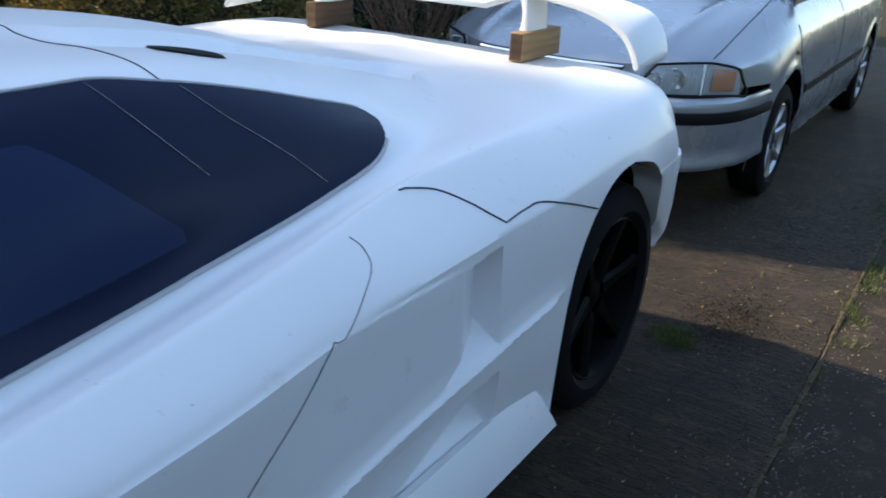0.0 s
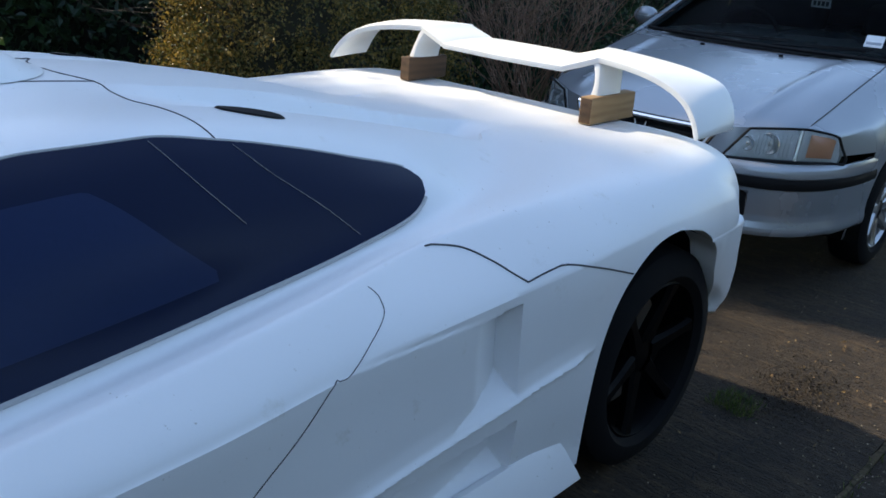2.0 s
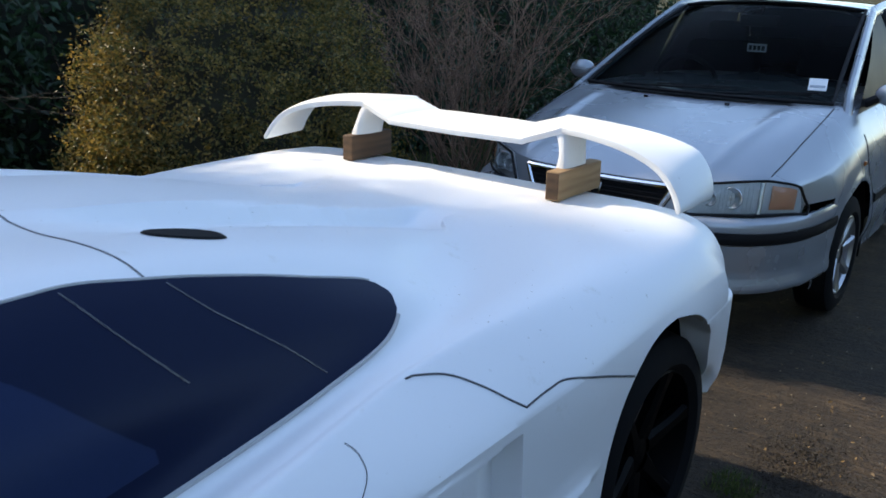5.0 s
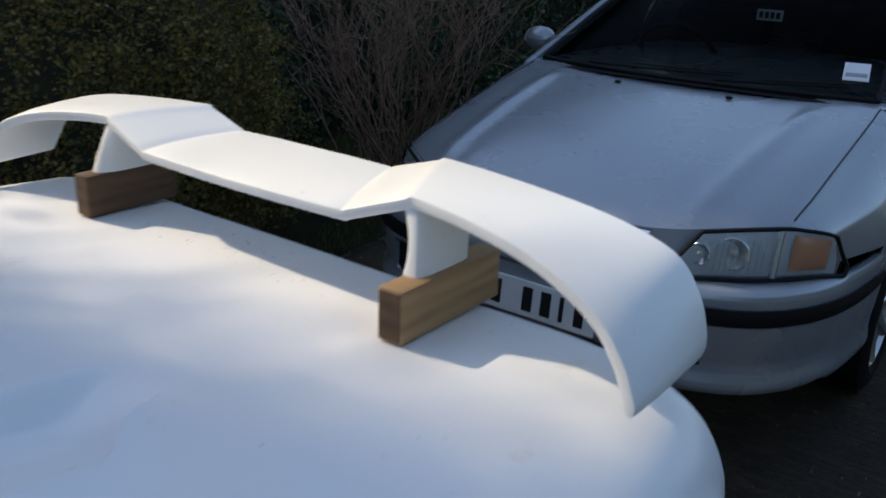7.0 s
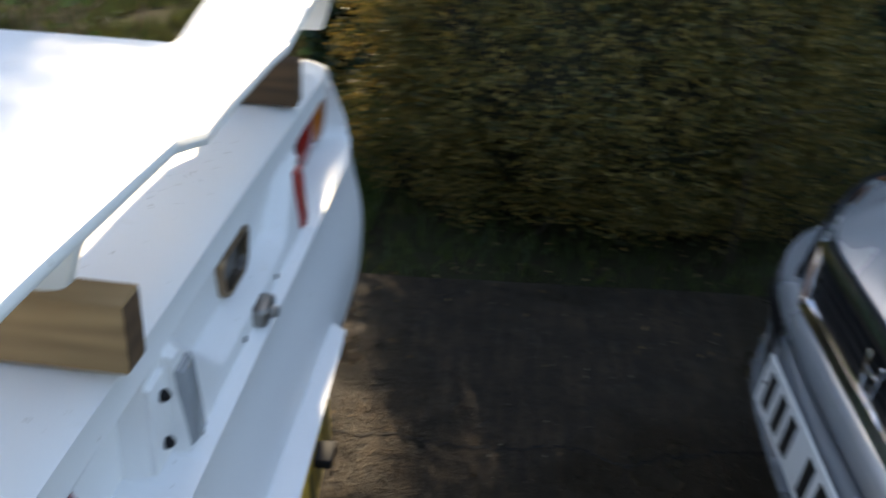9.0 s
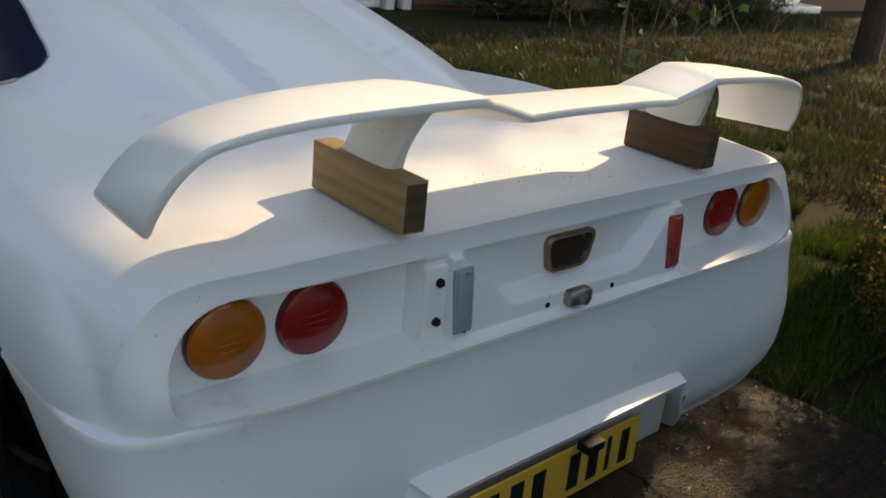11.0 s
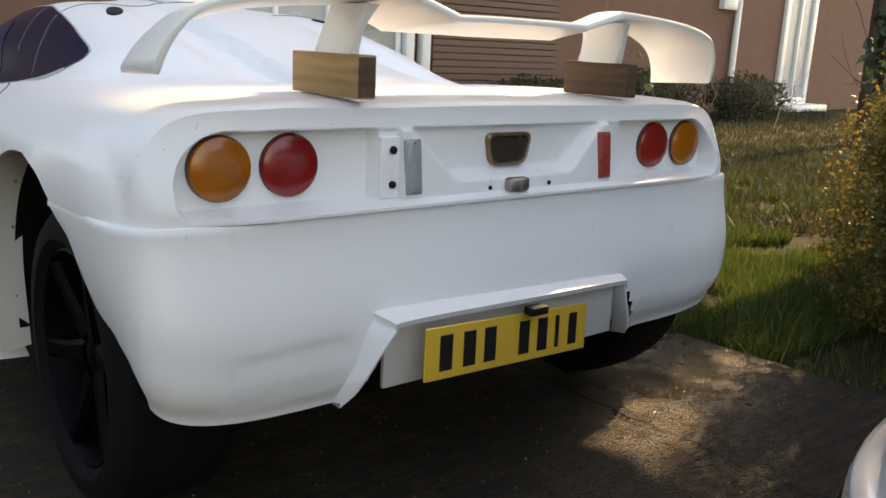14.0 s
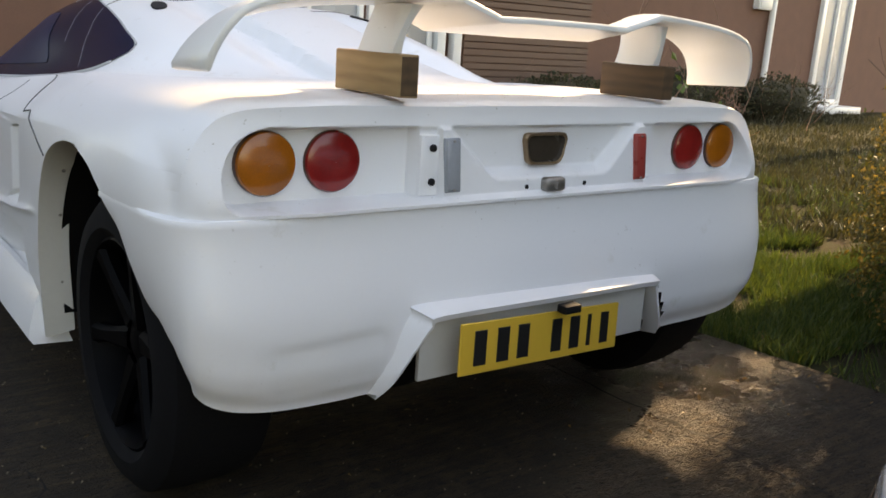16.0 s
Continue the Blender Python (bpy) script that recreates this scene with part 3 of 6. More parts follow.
part("body_shell", fuller(shell_mesh()), WHITE, kit_car, "matt white glassfibre shell with hand marks", angle=31)


def returned_edge():
    """The inward lip round each rear wheel arch."""
    for side in (1, -1):
        ys = [y for y in STATIONS if -0.8856 <= y <= -0.33]
        rows = []
        for k, (inset, drop) in enumerate(((0, 0), (0.008, -0.004), (0.07, 0.0))):
            row = []
            for y in ys:
                p = section(y)[-1]
                ty = lerp(y, -0.53, 0.03 if k == 2 else 0)
                row.append(place(p[0] - inset, ty, p[1] + drop + (0.012 if k == 2 else 0), side))
            rows.append(row)
        bm, _ = grid_bm(rows)
        lip = part("arch_lip", bm, INNER_WHITE, kit_car, "raw white glassfibre return of the wheel arch")
        for k in (2, 7, 12, 17, 22, 30):
            y = ys[min(k, len(ys) - 1)]
            p = section(y)[-1]
            b = bmesh.new()
            bmesh.ops.create_uvsphere(b, u_segments=8, v_segments=5, radius=0.005)
            part("rivet", b, STEEL, lip).location = place(p[0] - 0.05, y + 0.004, p[1] + 0.004, side)


returned_edge()


def wheel_wells():
    for side in (1, -1):
        for yc in (-0.45, -3.16):
            rows = []
            for a in np.linspace(0.45 if yc > -1 else -0.25, math.pi + 0.25, 24):
                rows.append([(side * x, yc - 0.06 * (yc > -1) + 0.375 * math.cos(a), 0.37 + 0.385 * math.sin(a)) for x in (0.855, 0.60, 0.45)])
            bm, v = grid_bm(rows)
            c = bm.verts.new((side * 0.45, yc, 0.36))
            for a, b in zip(v, v[1:]):
                bm.faces.new((a[2], b[2], c))
            part("wheel_well", bm, WELL, kit_car, "black inside of the wheel arch")


wheel_wells()
part("underbody", box_bm((1.52, 3.7, 0.10), (0, -2.05, 0.25), 0.02), WELL, kit_car, "dark floor of the car")
part("rear_frame", box_bm((1.05, 0.50, 0.36), (0, -0.36, 0.46), 0.03), WELL, kit_car, "dark engine bay frame")


def skirts():
    for side in (1, -1):
        rows = []
        for y in (-2.72, -2.68, -2.2, -1.6, -1.2, -1.0, -0.905):
            e = 1 if y > -2.7 else 0.2
            prof = [(0.865, 0.312), (0.885, 0.318), (0.905, 0.292), (0.93, 0.225), (0.935, 0.205), (0.925, 0.190), (0.83, 0.185)]
            rows.append([(side * (0.83 + (x - 0.83) * e), y - (0.062 * (z - 0.185) / 0.13 if y > -0.95 else 0), z) for x, z in prof])
        bm, v = grid_bm(rows)
        bm.faces.new(v[-1]), bm.faces.new(v[0][::-1])
        bmesh.ops.recalc_face_normals(bm, faces=bm.faces)
        part("side_skirt", bm, WHITE, kit_car, "flared white sill skirt", angle=25)


skirts()


# the tail: upper face with its recess, then the bumper
def tail_top(x):
    """Height of the shell's rear edge at x."""
    s = section(0.0)
    for i in range(len(s) - 1):
        if s[i][0] <= abs(x) <= s[i + 1][0]:
            t = (abs(x) - s[i][0]) / max(1e-6, s[i + 1][0] - s[i][0])
            return s[i][1] + (s[i + 1][1] - s[i][1]) * t
    return 0.69


def tail_y(x, z):
    top = tail_top(x)
    y = -tail_round(x) - tail_lean(z)
    ax = abs(x)
    # the opening of the lamp recess, rounded above at its outer ends
    dx, dz = ax - 0.672, z - 0.738
    if dx > 0 and dz > 0:
        inside = 0.108 - math.hypot(dx, dz)
    else:
        inside = min(0.780 - ax, 0.846 - z)
    if ax > 0.742 and z < 0.732:
        inside = min(inside, 0.038 - math.hypot(ax - 0.742, z - 0.732))
    inside = min(inside, z - 0.694)
    deep = step(0.0, 0.009, inside)
    back = -0.084 - 0.006 * step(0.55, 0.77, ax)
    if ax < 0.375:
        side = -0.036 + 0.014 * step(0.83, 0.70, z)
        cen = lerp(-0.066, side, step(0.752, 0.728, z))
        edge = lerp(0.165, 0.275, min(1, max(0, (z - 0.735) / 0.105)))
        back = lerp(side, cen, step(edge + 0.02, edge - 0.01, ax)) if ax < 0.315 else lerp(-0.052, back, step(0.362, 0.368, ax))
    return lerp(y, back, deep)


def tail_mesh():
    xs = np.unique(np.round(np.concatenate((np.linspace(0, 0.16, 16), np.linspace(0.16, 0.38, 56), np.linspace(0.38, 0.68, 34), np.linspace(0.68, 0.785, 40), 0.785 + 0.0568 * np.sin(np.linspace(0, math.pi / 2, 26)))), 5))
    xs = np.concatenate((-xs[:0:-1], xs))
    rows = []
    for x in xs:
        top = tail_top(x)
        zs = np.linspace(top, 0.688, 64)
        rows.append([(float(x), tail_y(x, z) if k else -tail_round(x) - tail_lean(z), float(z)) for k, z in enumerate(zs)])
    bm, _ = grid_bm(rows)
    bmesh.ops.recalc_face_normals(bm, faces=bm.faces)
    if sum(f.normal.y for f in bm.faces) < 0:
        bmesh.ops.reverse_faces(bm, faces=bm.faces)
    return bm


part("tail_panel", fuller(tail_mesh()), WHITE, kit_car, "white recessed tail panel", angle=40)

# plan of the bumper from the left arch round the back to the middle: x, y, lower edge
BUMPER = [(.9015, -.345, .690), (.8985, -.31, .665), (.895, -.27, .630), (.8915, -.235, .565), (.8895, -.195, .510), (.885, -.15, .468), (.877, -.105, .432), (.861, -.063, .395),
          (.834, -.035, .362), (.785, -.020, .335), (.70, -.012, .318), (.58, -.009, .312), (.466, -.009, .312), (.36, -.008, .312), (.2, -.008, .34), (0, -.008, .34)]


def bumper_mesh():
    plan = [tuple(p) for p in spline(BUMPER, [6] * 8 + [4, 6, 10, 10, 8, 6, 4])]
    plan = plan + [(-x, y, z) for x, y, z in plan[-2::-1]]
    rows = []
    for i, (x, y, zb) in enumerate(plan):
        ax = abs(x)
        a, b = plan[max(0, i - 1)], plan[min(len(plan) - 1, i + 1)]
        t = Vector((b[0] - a[0], b[1] - a[1], 0)).normalized()
        out = Vector((-t.y, t.x, 0))
        if out.dot(Vector((x, y + 0.9, 0))) < 0:
            out = -out
        proud = 0.022 * step(-0.25, -0.03, y)
        row = []
        lip = Vector((x, y, 0))
        w = step(-0.17, -0.07, y)
        for inset, z in ((lerp(0.006, 0.095, w), lerp(0.704, 0.6885, w)), (lerp(0.002, 0.012, w), lerp(0.6915, 0.6895, w)), (lerp(0, 0.003, w), 0.687), (0.0, 0.681)):
            p = lip - out * inset
            row.append((p.x, p.y, max(z, zb)))
        for k in range(1, 41):
            q = k / 40
            z = lerp(0.681, zb, q)
            z = min(z, max(0.681, zb))
            rear, flank = out.y ** 2, abs(out.x)
            bow = rear * (0.036 * step(0, 0.6, q) - 0.016 * step(0.75, 1.0, q)) - flank * 0.038 * q * q * step(-0.34, -0.12, y) - 0.03 * step(0.86, 1.0, q) * step(-0.2, -0.05, y) * (1 - rear * 0.6)
            u, w = abs(x - 0.59) - 0.10, abs(z - lerp(0.405, 0.395, (x - 0.48) / 0.24)) - 0.020
            bow -= 0.0035 * step(0.036, 0.024, math.hypot(max(0, u), max(0, w)))
            p = lip + out * bow
            row.append((p.x, p.y, z))
        p = lip - out * 0.09
        row.append((p.x, p.y, zb + 0.012))
        rows.append(row)
    bm, _ = grid_bm(rows)
    bmesh.ops.remove_doubles(bm, verts=bm.verts, dist=0.0004)
    # the middle below is cut away for the number plate
    gone = [f for f in bm.faces if (lambda c: c.z < lerp(0.462, 0.497, (c.x + 0.32) / 0.71) - 0.012 and -0.42 < c.x < 0.44 and c.y > -0.06 and abs(c.x - 0.01) < 0.35 + 0.08 * (0.49 - c.z) / 0.18)(f.calc_center_median())]
    bmesh.ops.delete(bm, geom=gone, context="FACES")
    bmesh.ops.recalc_face_normals(bm, faces=bm.faces)
    if sum(f.normal.y for f in bm.faces) < 0:
        bmesh.ops.reverse_faces(bm, faces=bm.faces)
    return bm


bumper = part("rear_bumper", fuller(bumper_mesh()), WHITE, kit_car, "deep white glassfibre rear bumper", angle=40)


def plate_hood():
    """The lip that stands out over the number plate and runs down its sides."""
    inner = [(0.490, -0.002, 0.312), (0.474, 0.014, 0.352), (0.440, 0.022, 0.436), (0.412, 0.024, 0.482), (0.375, 0.024, 0.497), (0.0, 0.024, 0.488), (-0.30, 0.024, 0.478), (-0.338, 0.024, 0.466), (-0.36, 0.022, 0.43), (-0.40, 0.014, 0.35), (-0.425, 0.0, 0.312)]
    outer = [(0.478, 0.014, 0.312), (0.452, 0.042, 0.354), (0.412, 0.066, 0.432), (0.388, 0.076, 0.470), (0.360, 0.079, 0.484), (0.0, 0.068, 0.475), (-0.300, 0.058, 0.467), (-0.320, 0.055, 0.458), (-0.340, 0.048, 0.415), (-0.375, 0.034, 0.350), (-0.395, 0.014, 0.312)]
    bm = bmesh.new()
    rows = [inner, outer, [(x, y - 0.004, z - 0.012) for x, y, z in outer], [(x * 0.985, y - 0.05, z - 0.018) for x, y, z in outer]]
    rows = [[tuple(p) for p in spline(r, [4] * (len(r) - 1))] for r in rows]
    bm, _ = grid_bm(rows, bm=bm)
    bmesh.ops.recalc_face_normals(bm, faces=bm.faces)
    return bm


part("plate_hood", plate_hood(), WHITE, kit_car, "white lip above the number plate", angle=45)
part("plate_backing", box_bm((0.70, 0.012, 0.17), (0.035, 0.018, 0.41), 0.003, rot=None), INNER_WHITE, kit_car)


def bars(parent, w, h, material, y, spans):
    """Plain upright bars where the characters of a plate stand."""
    for cx, bw in spans:
        part("mark", box_bm((bw, 0.003, h * 0.68), (cx * w, y, 0), 0.001, 1), material, parent)


def number_plate(name, colour, at, rz, ry, parent, label):
    ob = part(name, box_bm((0.52, 0.006, 0.111), (0, 0, 0), 0.002, 1), colour, parent, label)
    ob.matrix_local = pose(*at, 4, ry, rz)
    spans = [(-.40, .030), (-.29, .014), (-.19, .034), (-.07, .034), (.14, .036), (.26, .036), (.39, .036)]
    return ob, spans


plate, spans = number_plate("number_plate", PLATE_YELLOW, (0.070, 0.066, 0.387), 4.0, -3.8, kit_car, "yellow rear number plate with dark marks")
bars(plate, 0.52, 0.111, INK, 0.0032, spans)
part("plate_lamp", box_bm((0.05, 0.03, 0.02), (0.02, 0.085, 0.452), 0.004), BLACK, kit_car)


LAMP_RIM = mat("dark_lamp_rim", (0.055, 0.018, 0.010), 0.4, vary=0.2, scale=30, bump=0.0)


def round_lamp(x, material, label):
    prof = [(-0.012, 0.0606), (0.002, 0.0608), (0.005, 0.0606), (0.006, 0.0598)]
    part("lamp_ring", lathe_bm(prof, 40, "y", (x, -0.083, 0.776)), LAMP_RIM, kit_car)
    lens = lathe_bm([(0.005, 0.060), (0.011, 0.0575), (0.015, 0.048), (0.018, 0.026), (0.019, 0.001)], 40, "y", (x, -0.083, 0.776))
    lens_ob = part("tail_lamp", lens, material, kit_car, label)
    # raised fluting across the lens
    for k in range(-3, 4):
        zz = 0.0115 * k
        wide = math.sqrt(max(0, 0.044 ** 2 - zz ** 2))
        b = tube_bm([(x + wide * u, -0.083 + 0.0185 - 0.10 * ((wide * u) ** 2 + zz ** 2) / 0.052, 0.776 + zz) for u in np.linspace(-1, 1, 9)], 0.0008, 5)
        part("flute", b, material, lens_ob)
    return lens_ob


for x, m_, lab in ((0.684, AMBER, "amber round indicator lens"), (0.544, RED, "red round tail lamp lens"), (-0.544, RED, "red round tail lamp lens"), (-0.684, AMBER, "amber round indicator lens")):
    round_lamp(x, m_, lab)

flange = part("fixing_tab", box_bm((0.048, 0.012, 0.125), (0.336, -0.050, 0.765), 0.003), WHITE, kit_car, "white mounting tab with two bolt holes")
for z in (0.801, 0.731):
    part("bolt", lathe_bm([(0.0, 0.0001), (0.0, 0.008), (0.006, 0.008), (0.011, 0.004), (0.011, 0.0001)], 10, "y", (0.331, -0.045, z)), BLACK, flange)
for x in (0.082, -0.100):
    part("bolt", lathe_bm([(-0.002, 0.0001), (0.0, 0.0055), (0.004, 0.005), (0.005, 0.0001)], 10, "y", (x, -0.024, 0.7115)), BLACK, kit_car)


def marker(x, material, label):
    base = part("marker_lamp", box_bm((0.034, 0.028, 0.104), (x, -0.033, 0.766), 0.003, rot=Euler((0.10, 0, 0)).to_matrix()), material, kit_car, label)
    part("marker_frame", box_bm((0.040, 0.020, 0.112), (x, -0.033, 0.766), 0.003, rot=Euler((0.10, 0, 0)).to_matrix()), GREY_LENS if material is GREY_LENS else RED_PLAIN, base)
    for z in (0.716, 0.816):
        part("screw", lathe_bm([(0, 0.0035), (0.002, 0.003), (0.0022, 0.0001)], 8, "y", (x, -0.0195 - 0.10 * (z - 0.766), z)), STEEL, base)


marker(0.291, GREY_LENS, "dull grey oblong marker lamp")
marker(-0.291, RED_PLAIN, "red oblong reflector")


def tail_handle():
    """A cup handle: rounded trapezoid rim with a dark dished middle."""
    def ring(w0, w1, h, y, n=10, r=0.022):
        c = [(-w0, h), (w0, h), (w1, -h), (-w1, -h)]
        out = []
        for i, (cx, cz) in enumerate(c):
            p, q = c[i - 1], c[(i + 1) % 4]
            a, b = Vector((p[0] - cx, p[1] - cz)).normalized() * r, Vector((q[0] - cx, q[1] - cz)).normalized() * r
            for k in range(n):
                t = k / (n - 1)
                v = Vector((cx, cz)) + a * (1 - t) ** 2 + b * t * t
                out.append((v.x, y, v.y + 0.789))
        return out
    rows = [ring(0.070, 0.054, 0.037, -0.078), ring(0.070, 0.054, 0.037, -0.057), ring(0.067, 0.0515, 0.0345, -0.053), ring(0.062, 0.047, 0.030, -0.055)]
    bm, _ = grid_bm(rows, close=True)
    bmesh.ops.recalc_face_normals(bm, faces=bm.faces)
    h = part("tail_handle", bm, BRONZE, kit_car, "bronze and black recessed tail handle")
    bm, v = grid_bm([ring(0.062, 0.047, 0.030, -0.055), ring(0.059, 0.044, 0.0275, -0.063)], close=True)
    bm.faces.new(v[-1])
    bmesh.ops.recalc_face_normals(bm, faces=bm.faces)
    part("handle_cup", bm, SMOKED, h, "smoky dark cup")


tail_handle()
lock = part("tail_lock", box_bm((0.062, 0.028, 0.032), (0.008, -0.016, 0.7155), 0.009, 3), STEEL, kit_car, "rusty steel catch")
part("lock_pin", lathe_bm([(0.0, 0.010), (0.012, 0.009), (0.013, 0.0001)], 12, "y", (0.008, -0.004, 0.7155)), STEEL, lock)


# windows, seams and vents that lie on the shell
glass_top = curve((-2.78, .835), (-2.5, .935), (-2.2, 1.025), (-1.95, 1.064), (-1.78, 1.066), (-1.63, 1.046), (-1.45, 1.008), (-1.32, .974), (-1.25, .956), (-1.212, .945), (-1.19, .935), (-1.177, .922))
glass_low = curve((-2.78, .745), (-2.3, .775), (-1.9, .802), (-1.76, .813), (-1.56, .831), (-1.4, .850), (-1.27, .870), (-1.212, .889), (-1.19, .901), (-1.177, .916))


def pane_mesh(y0, y1, lo, hi, side, lift=0.004, ny=60, nz=16):
    rows = []
    for i in range(ny + 1):
        y = lerp(y0, y1, i / ny)
        rows.append([on_shell(y, lerp(lo(y), hi(y), k / nz), side, lift) for k in range(nz + 1)])
    bm, _ = grid_bm(rows, flip=side < 0)
    bmesh.ops.recalc_face_normals(bm, faces=bm.faces)
    if sum(f.normal.x for f in bm.faces) * side < 0:
        bmesh.ops.reverse_faces(bm, faces=bm.faces)
    return bm


for side in (1, -1):
    part("side_glass", pane_mesh(-2.76, -1.1775, glass_low, glass_top, side, ny=110), TINT, kit_car, "dark tinted side window", angle=60)
    inner_top = curve((-2.55, .86), (-2.2, .985), (-2.0, 1.012), (-1.92, 1.015), (-1.905, 1.008), (-1.80, .92), (-1.74, .868))
    inner_low = curve((-2.55, .80), (-2.3, .815), (-1.9, .843), (-1.74, .855))
    part("drop_glass", pane_mesh(-2.52, -1.745, inner_low, inner_top, side, 0.006, 60, 12), TINT_PALE, kit_car, "slightly paler tinted drop glass", angle=60)
    low = [on_shell(y, glass_low(y) - 0.003, side, 0.003) for y in np.arange(-2.76, -1.18, 0.02)]
    part("window_seal", tube_bm(low, 0.0045, 6), SEAL, kit_car, "pale rubber window seal")
    top = [on_shell(y, glass_top(y) + 0.002, side, 0.002) for y in np.arange(-2.76, -1.18, 0.02)]
    part("window_seal", tube_bm(top, 0.003, 6), SEAL, kit_car, "pale rubber window seal")
    for line, thick in ((((-1.771, 1.062), (-1.74, 1.02), (-1.709, .982), (-1.675, .943), (-1.660, .927)), 0.0006), (((-1.612, 1.038), (-1.568, .994), (-1.519, .954), (-1.464, .909), (-1.415, .862)), 0.0006)):
        fine = spline(line, [5] * (len(line) - 1))
        part("pane_joint", tube_bm([on_shell(float(y), float(z), side, 0.0055) for y, z in fine], thick, 5), STEEL, kit_car)


def seam(points, side, radius=0.0015, lift=0.0005):
    fine = spline(points, [8] * (len(points) - 1))
    part("panel_gap", tube_bm([on_shell(float(y), float(z), side, lift) for y, z in fine], radius, 6), GAP, kit_car)


def top_seam(points, radius=0.0016, material=GAP):
    fine = spline(points, [8] * (len(points) - 1))
    part("panel_gap", tube_bm([on_top(float(x), float(y), 0.0005) for x, y in fine], radius, 6), material, kit_car)


for side in (1, -1):
    seam([(-1.318, .8440), (-1.307, .8440), (-1.295, .8435), (-1.238, .832), (-1.193, .806), (-1.162, .781), (-1.135, .7615)], side, 0.0022)
    seam([(-1.135, .7615), (-1.06, .771), (-1.005, .7725), (-.904, .746), (-.766, .699)], side, 0.0022)
    seam([(-1.500, .817), (-1.493, .808), (-1.492, .798), (-1.505, .778), (-1.564, .748), (-1.619, .719), (-1.645, .716)], side, 0.0009)
    seam([(-1.645, .716), (-1.661, .712), (-1.738, .638), (-1.824, .571), (-1.95, .46), (-2.06, .34)], side, 0.0012)
    top_seam([(side * .15, -1.685), (side * .25, -1.675), (side * .35, -1.667), (side * .46, -1.645), (side * .525, -1.632)])
    top_seam([(side * .15, -1.685), (side * .12, -1.70), (side * .075, -1.722), (side * .02, -1.735), (0, -1.737)])
    top_seam([(side * .15, -1.685), (side * .148, -1.80), (side * .15, -1.92), (side * .16, -2.2)])

    def vent(side=side):
        rows = []
        for r in (1.0, 0.93, 0.85):
            ring = []
            for k in range(36):
                a = 2 * math.pi * k / 36
                u, w = 0.068 * r * math.cos(a), 0.027 * r * math.copysign(abs(math.sin(a)) ** 0.8, math.sin(a))
                ring.append(on_top(side * (0.388 + 0.30 * u + w), -1.478 + u, 0.0045 if r < 1 else 0.001))
            rows.append(ring)
        bm, v = grid_bm(rows, close=True)
        bm.faces.new(v[-1])
        bmesh.ops.recalc_face_normals(bm, faces=bm.faces)
        part("roof_vent", bm, BLACK, kit_car, "black oval vent on the roof")
    vent()


def roof_scoop():
    """The low raised panel along the middle of the roof."""
    rows = []
    for i in range(41):
        t = i / 40
        y = lerp(-2.35, -1.735, t)
        w = 0.145 * (step(0, 0.35, t) * (1 - 0.0 * t)) + 0.02
        w = w * math.sqrt(max(0.0, 1 - max(0, (t - 0.72) / 0.285) ** 2)) + 0.002
        hgt = 0.050 * step(0, 0.4, t) * step(1.0, 0.8, t)
        rows.append([on_top(w * u, y, 0.002 + hgt * (1 - u * u) ** 0.7) for u in np.linspace(-1, 1, 21)])
    bm, _ = grid_bm(rows)
    bmesh.ops.recalc_face_normals(bm, faces=bm.faces)
    part("roof_scoop", bm, WHITE, kit_car, "raised white roof panel")


roof_scoop()


# wheels
def wheel_thing(parent, at, side, r, width, rim_mat, spokes, rim_r, name="wheel", cover=0.0):
    ob = new(name)
    ob.parent = parent
    ob.matrix_local = pose(*at)
    w = width / 2
    prof = [(-w * 0.86, rim_r), (-w, rim_r + 0.02), (-w * 0.97, r - 0.035), (-w * 0.8, r - 0.008), (-w * 0.4, r), (0, r), (w * 0.4, r), (w * 0.8, r - 0.008), (w * 0.97, r - 0.035), (w, rim_r + 0.02), (w * 0.86, rim_r)]
    tyre = part("tyre", lathe_bm(prof, 56, "x"), RUBBER, ob, "black rubber tyre")
    barrel = [(side * w * 0.84, rim_r + 0.002), (side * w * 0.88, rim_r - 0.006), (side * w * 0.70, rim_r - 0.018), (-side * w * 0.85, rim_r - 0.022)]
    rim = part("rim", lathe_bm(barrel, 48, "x"), rim_mat, ob)
    part("hub", lathe_bm([(side * (w * 0.62), 0.0001), (side * (w * 0.62), 0.030), (side * (w * 0.52), 0.062), (side * (w * 0.2), 0.07)], 24, "x"), rim_mat, rim)
    part("brake_disc", lathe_bm([(side * w * 0.1, 0.02), (side * w * 0.1, rim_r * 0.72), (side * w * 0.0, rim_r * 0.72), (side * w * 0.0, 0.02)], 32, "x"), STEEL, rim)
    for k in range(spokes):
        a = 2 * math.pi * k / spokes + 0.2
        rows = []
        for t in np.linspace(0, 1, 6):
            rad = lerp(0.045, rim_r - 0.010, t)
            half = lerp(0.030, 0.020, step(0, 0.6, t)) * (1 if t < 0.8 else lerp(1, 1.35, (t - 0.8) / 0.2))
            xo = side * w * (0.55 + 0.22 * t)
            ring = []
            for u, d in ((-1, 0), (-0.6, 0.012), (0.6, 0.012), (1, 0), (0.8, -0.022), (-0.8, -0.022)):
                ring.append((xo + side * d, rad * math.cos(a) - half * u * math.sin(a), rad * math.sin(a) + half * u * math.cos(a)))
            rows.append(ring)
        bm, _ = grid_bm(rows, close=True)
        bmesh.ops.recalc_face_normals(bm, faces=bm.faces)
        part("spoke", bm, rim_mat, rim)
    return ob


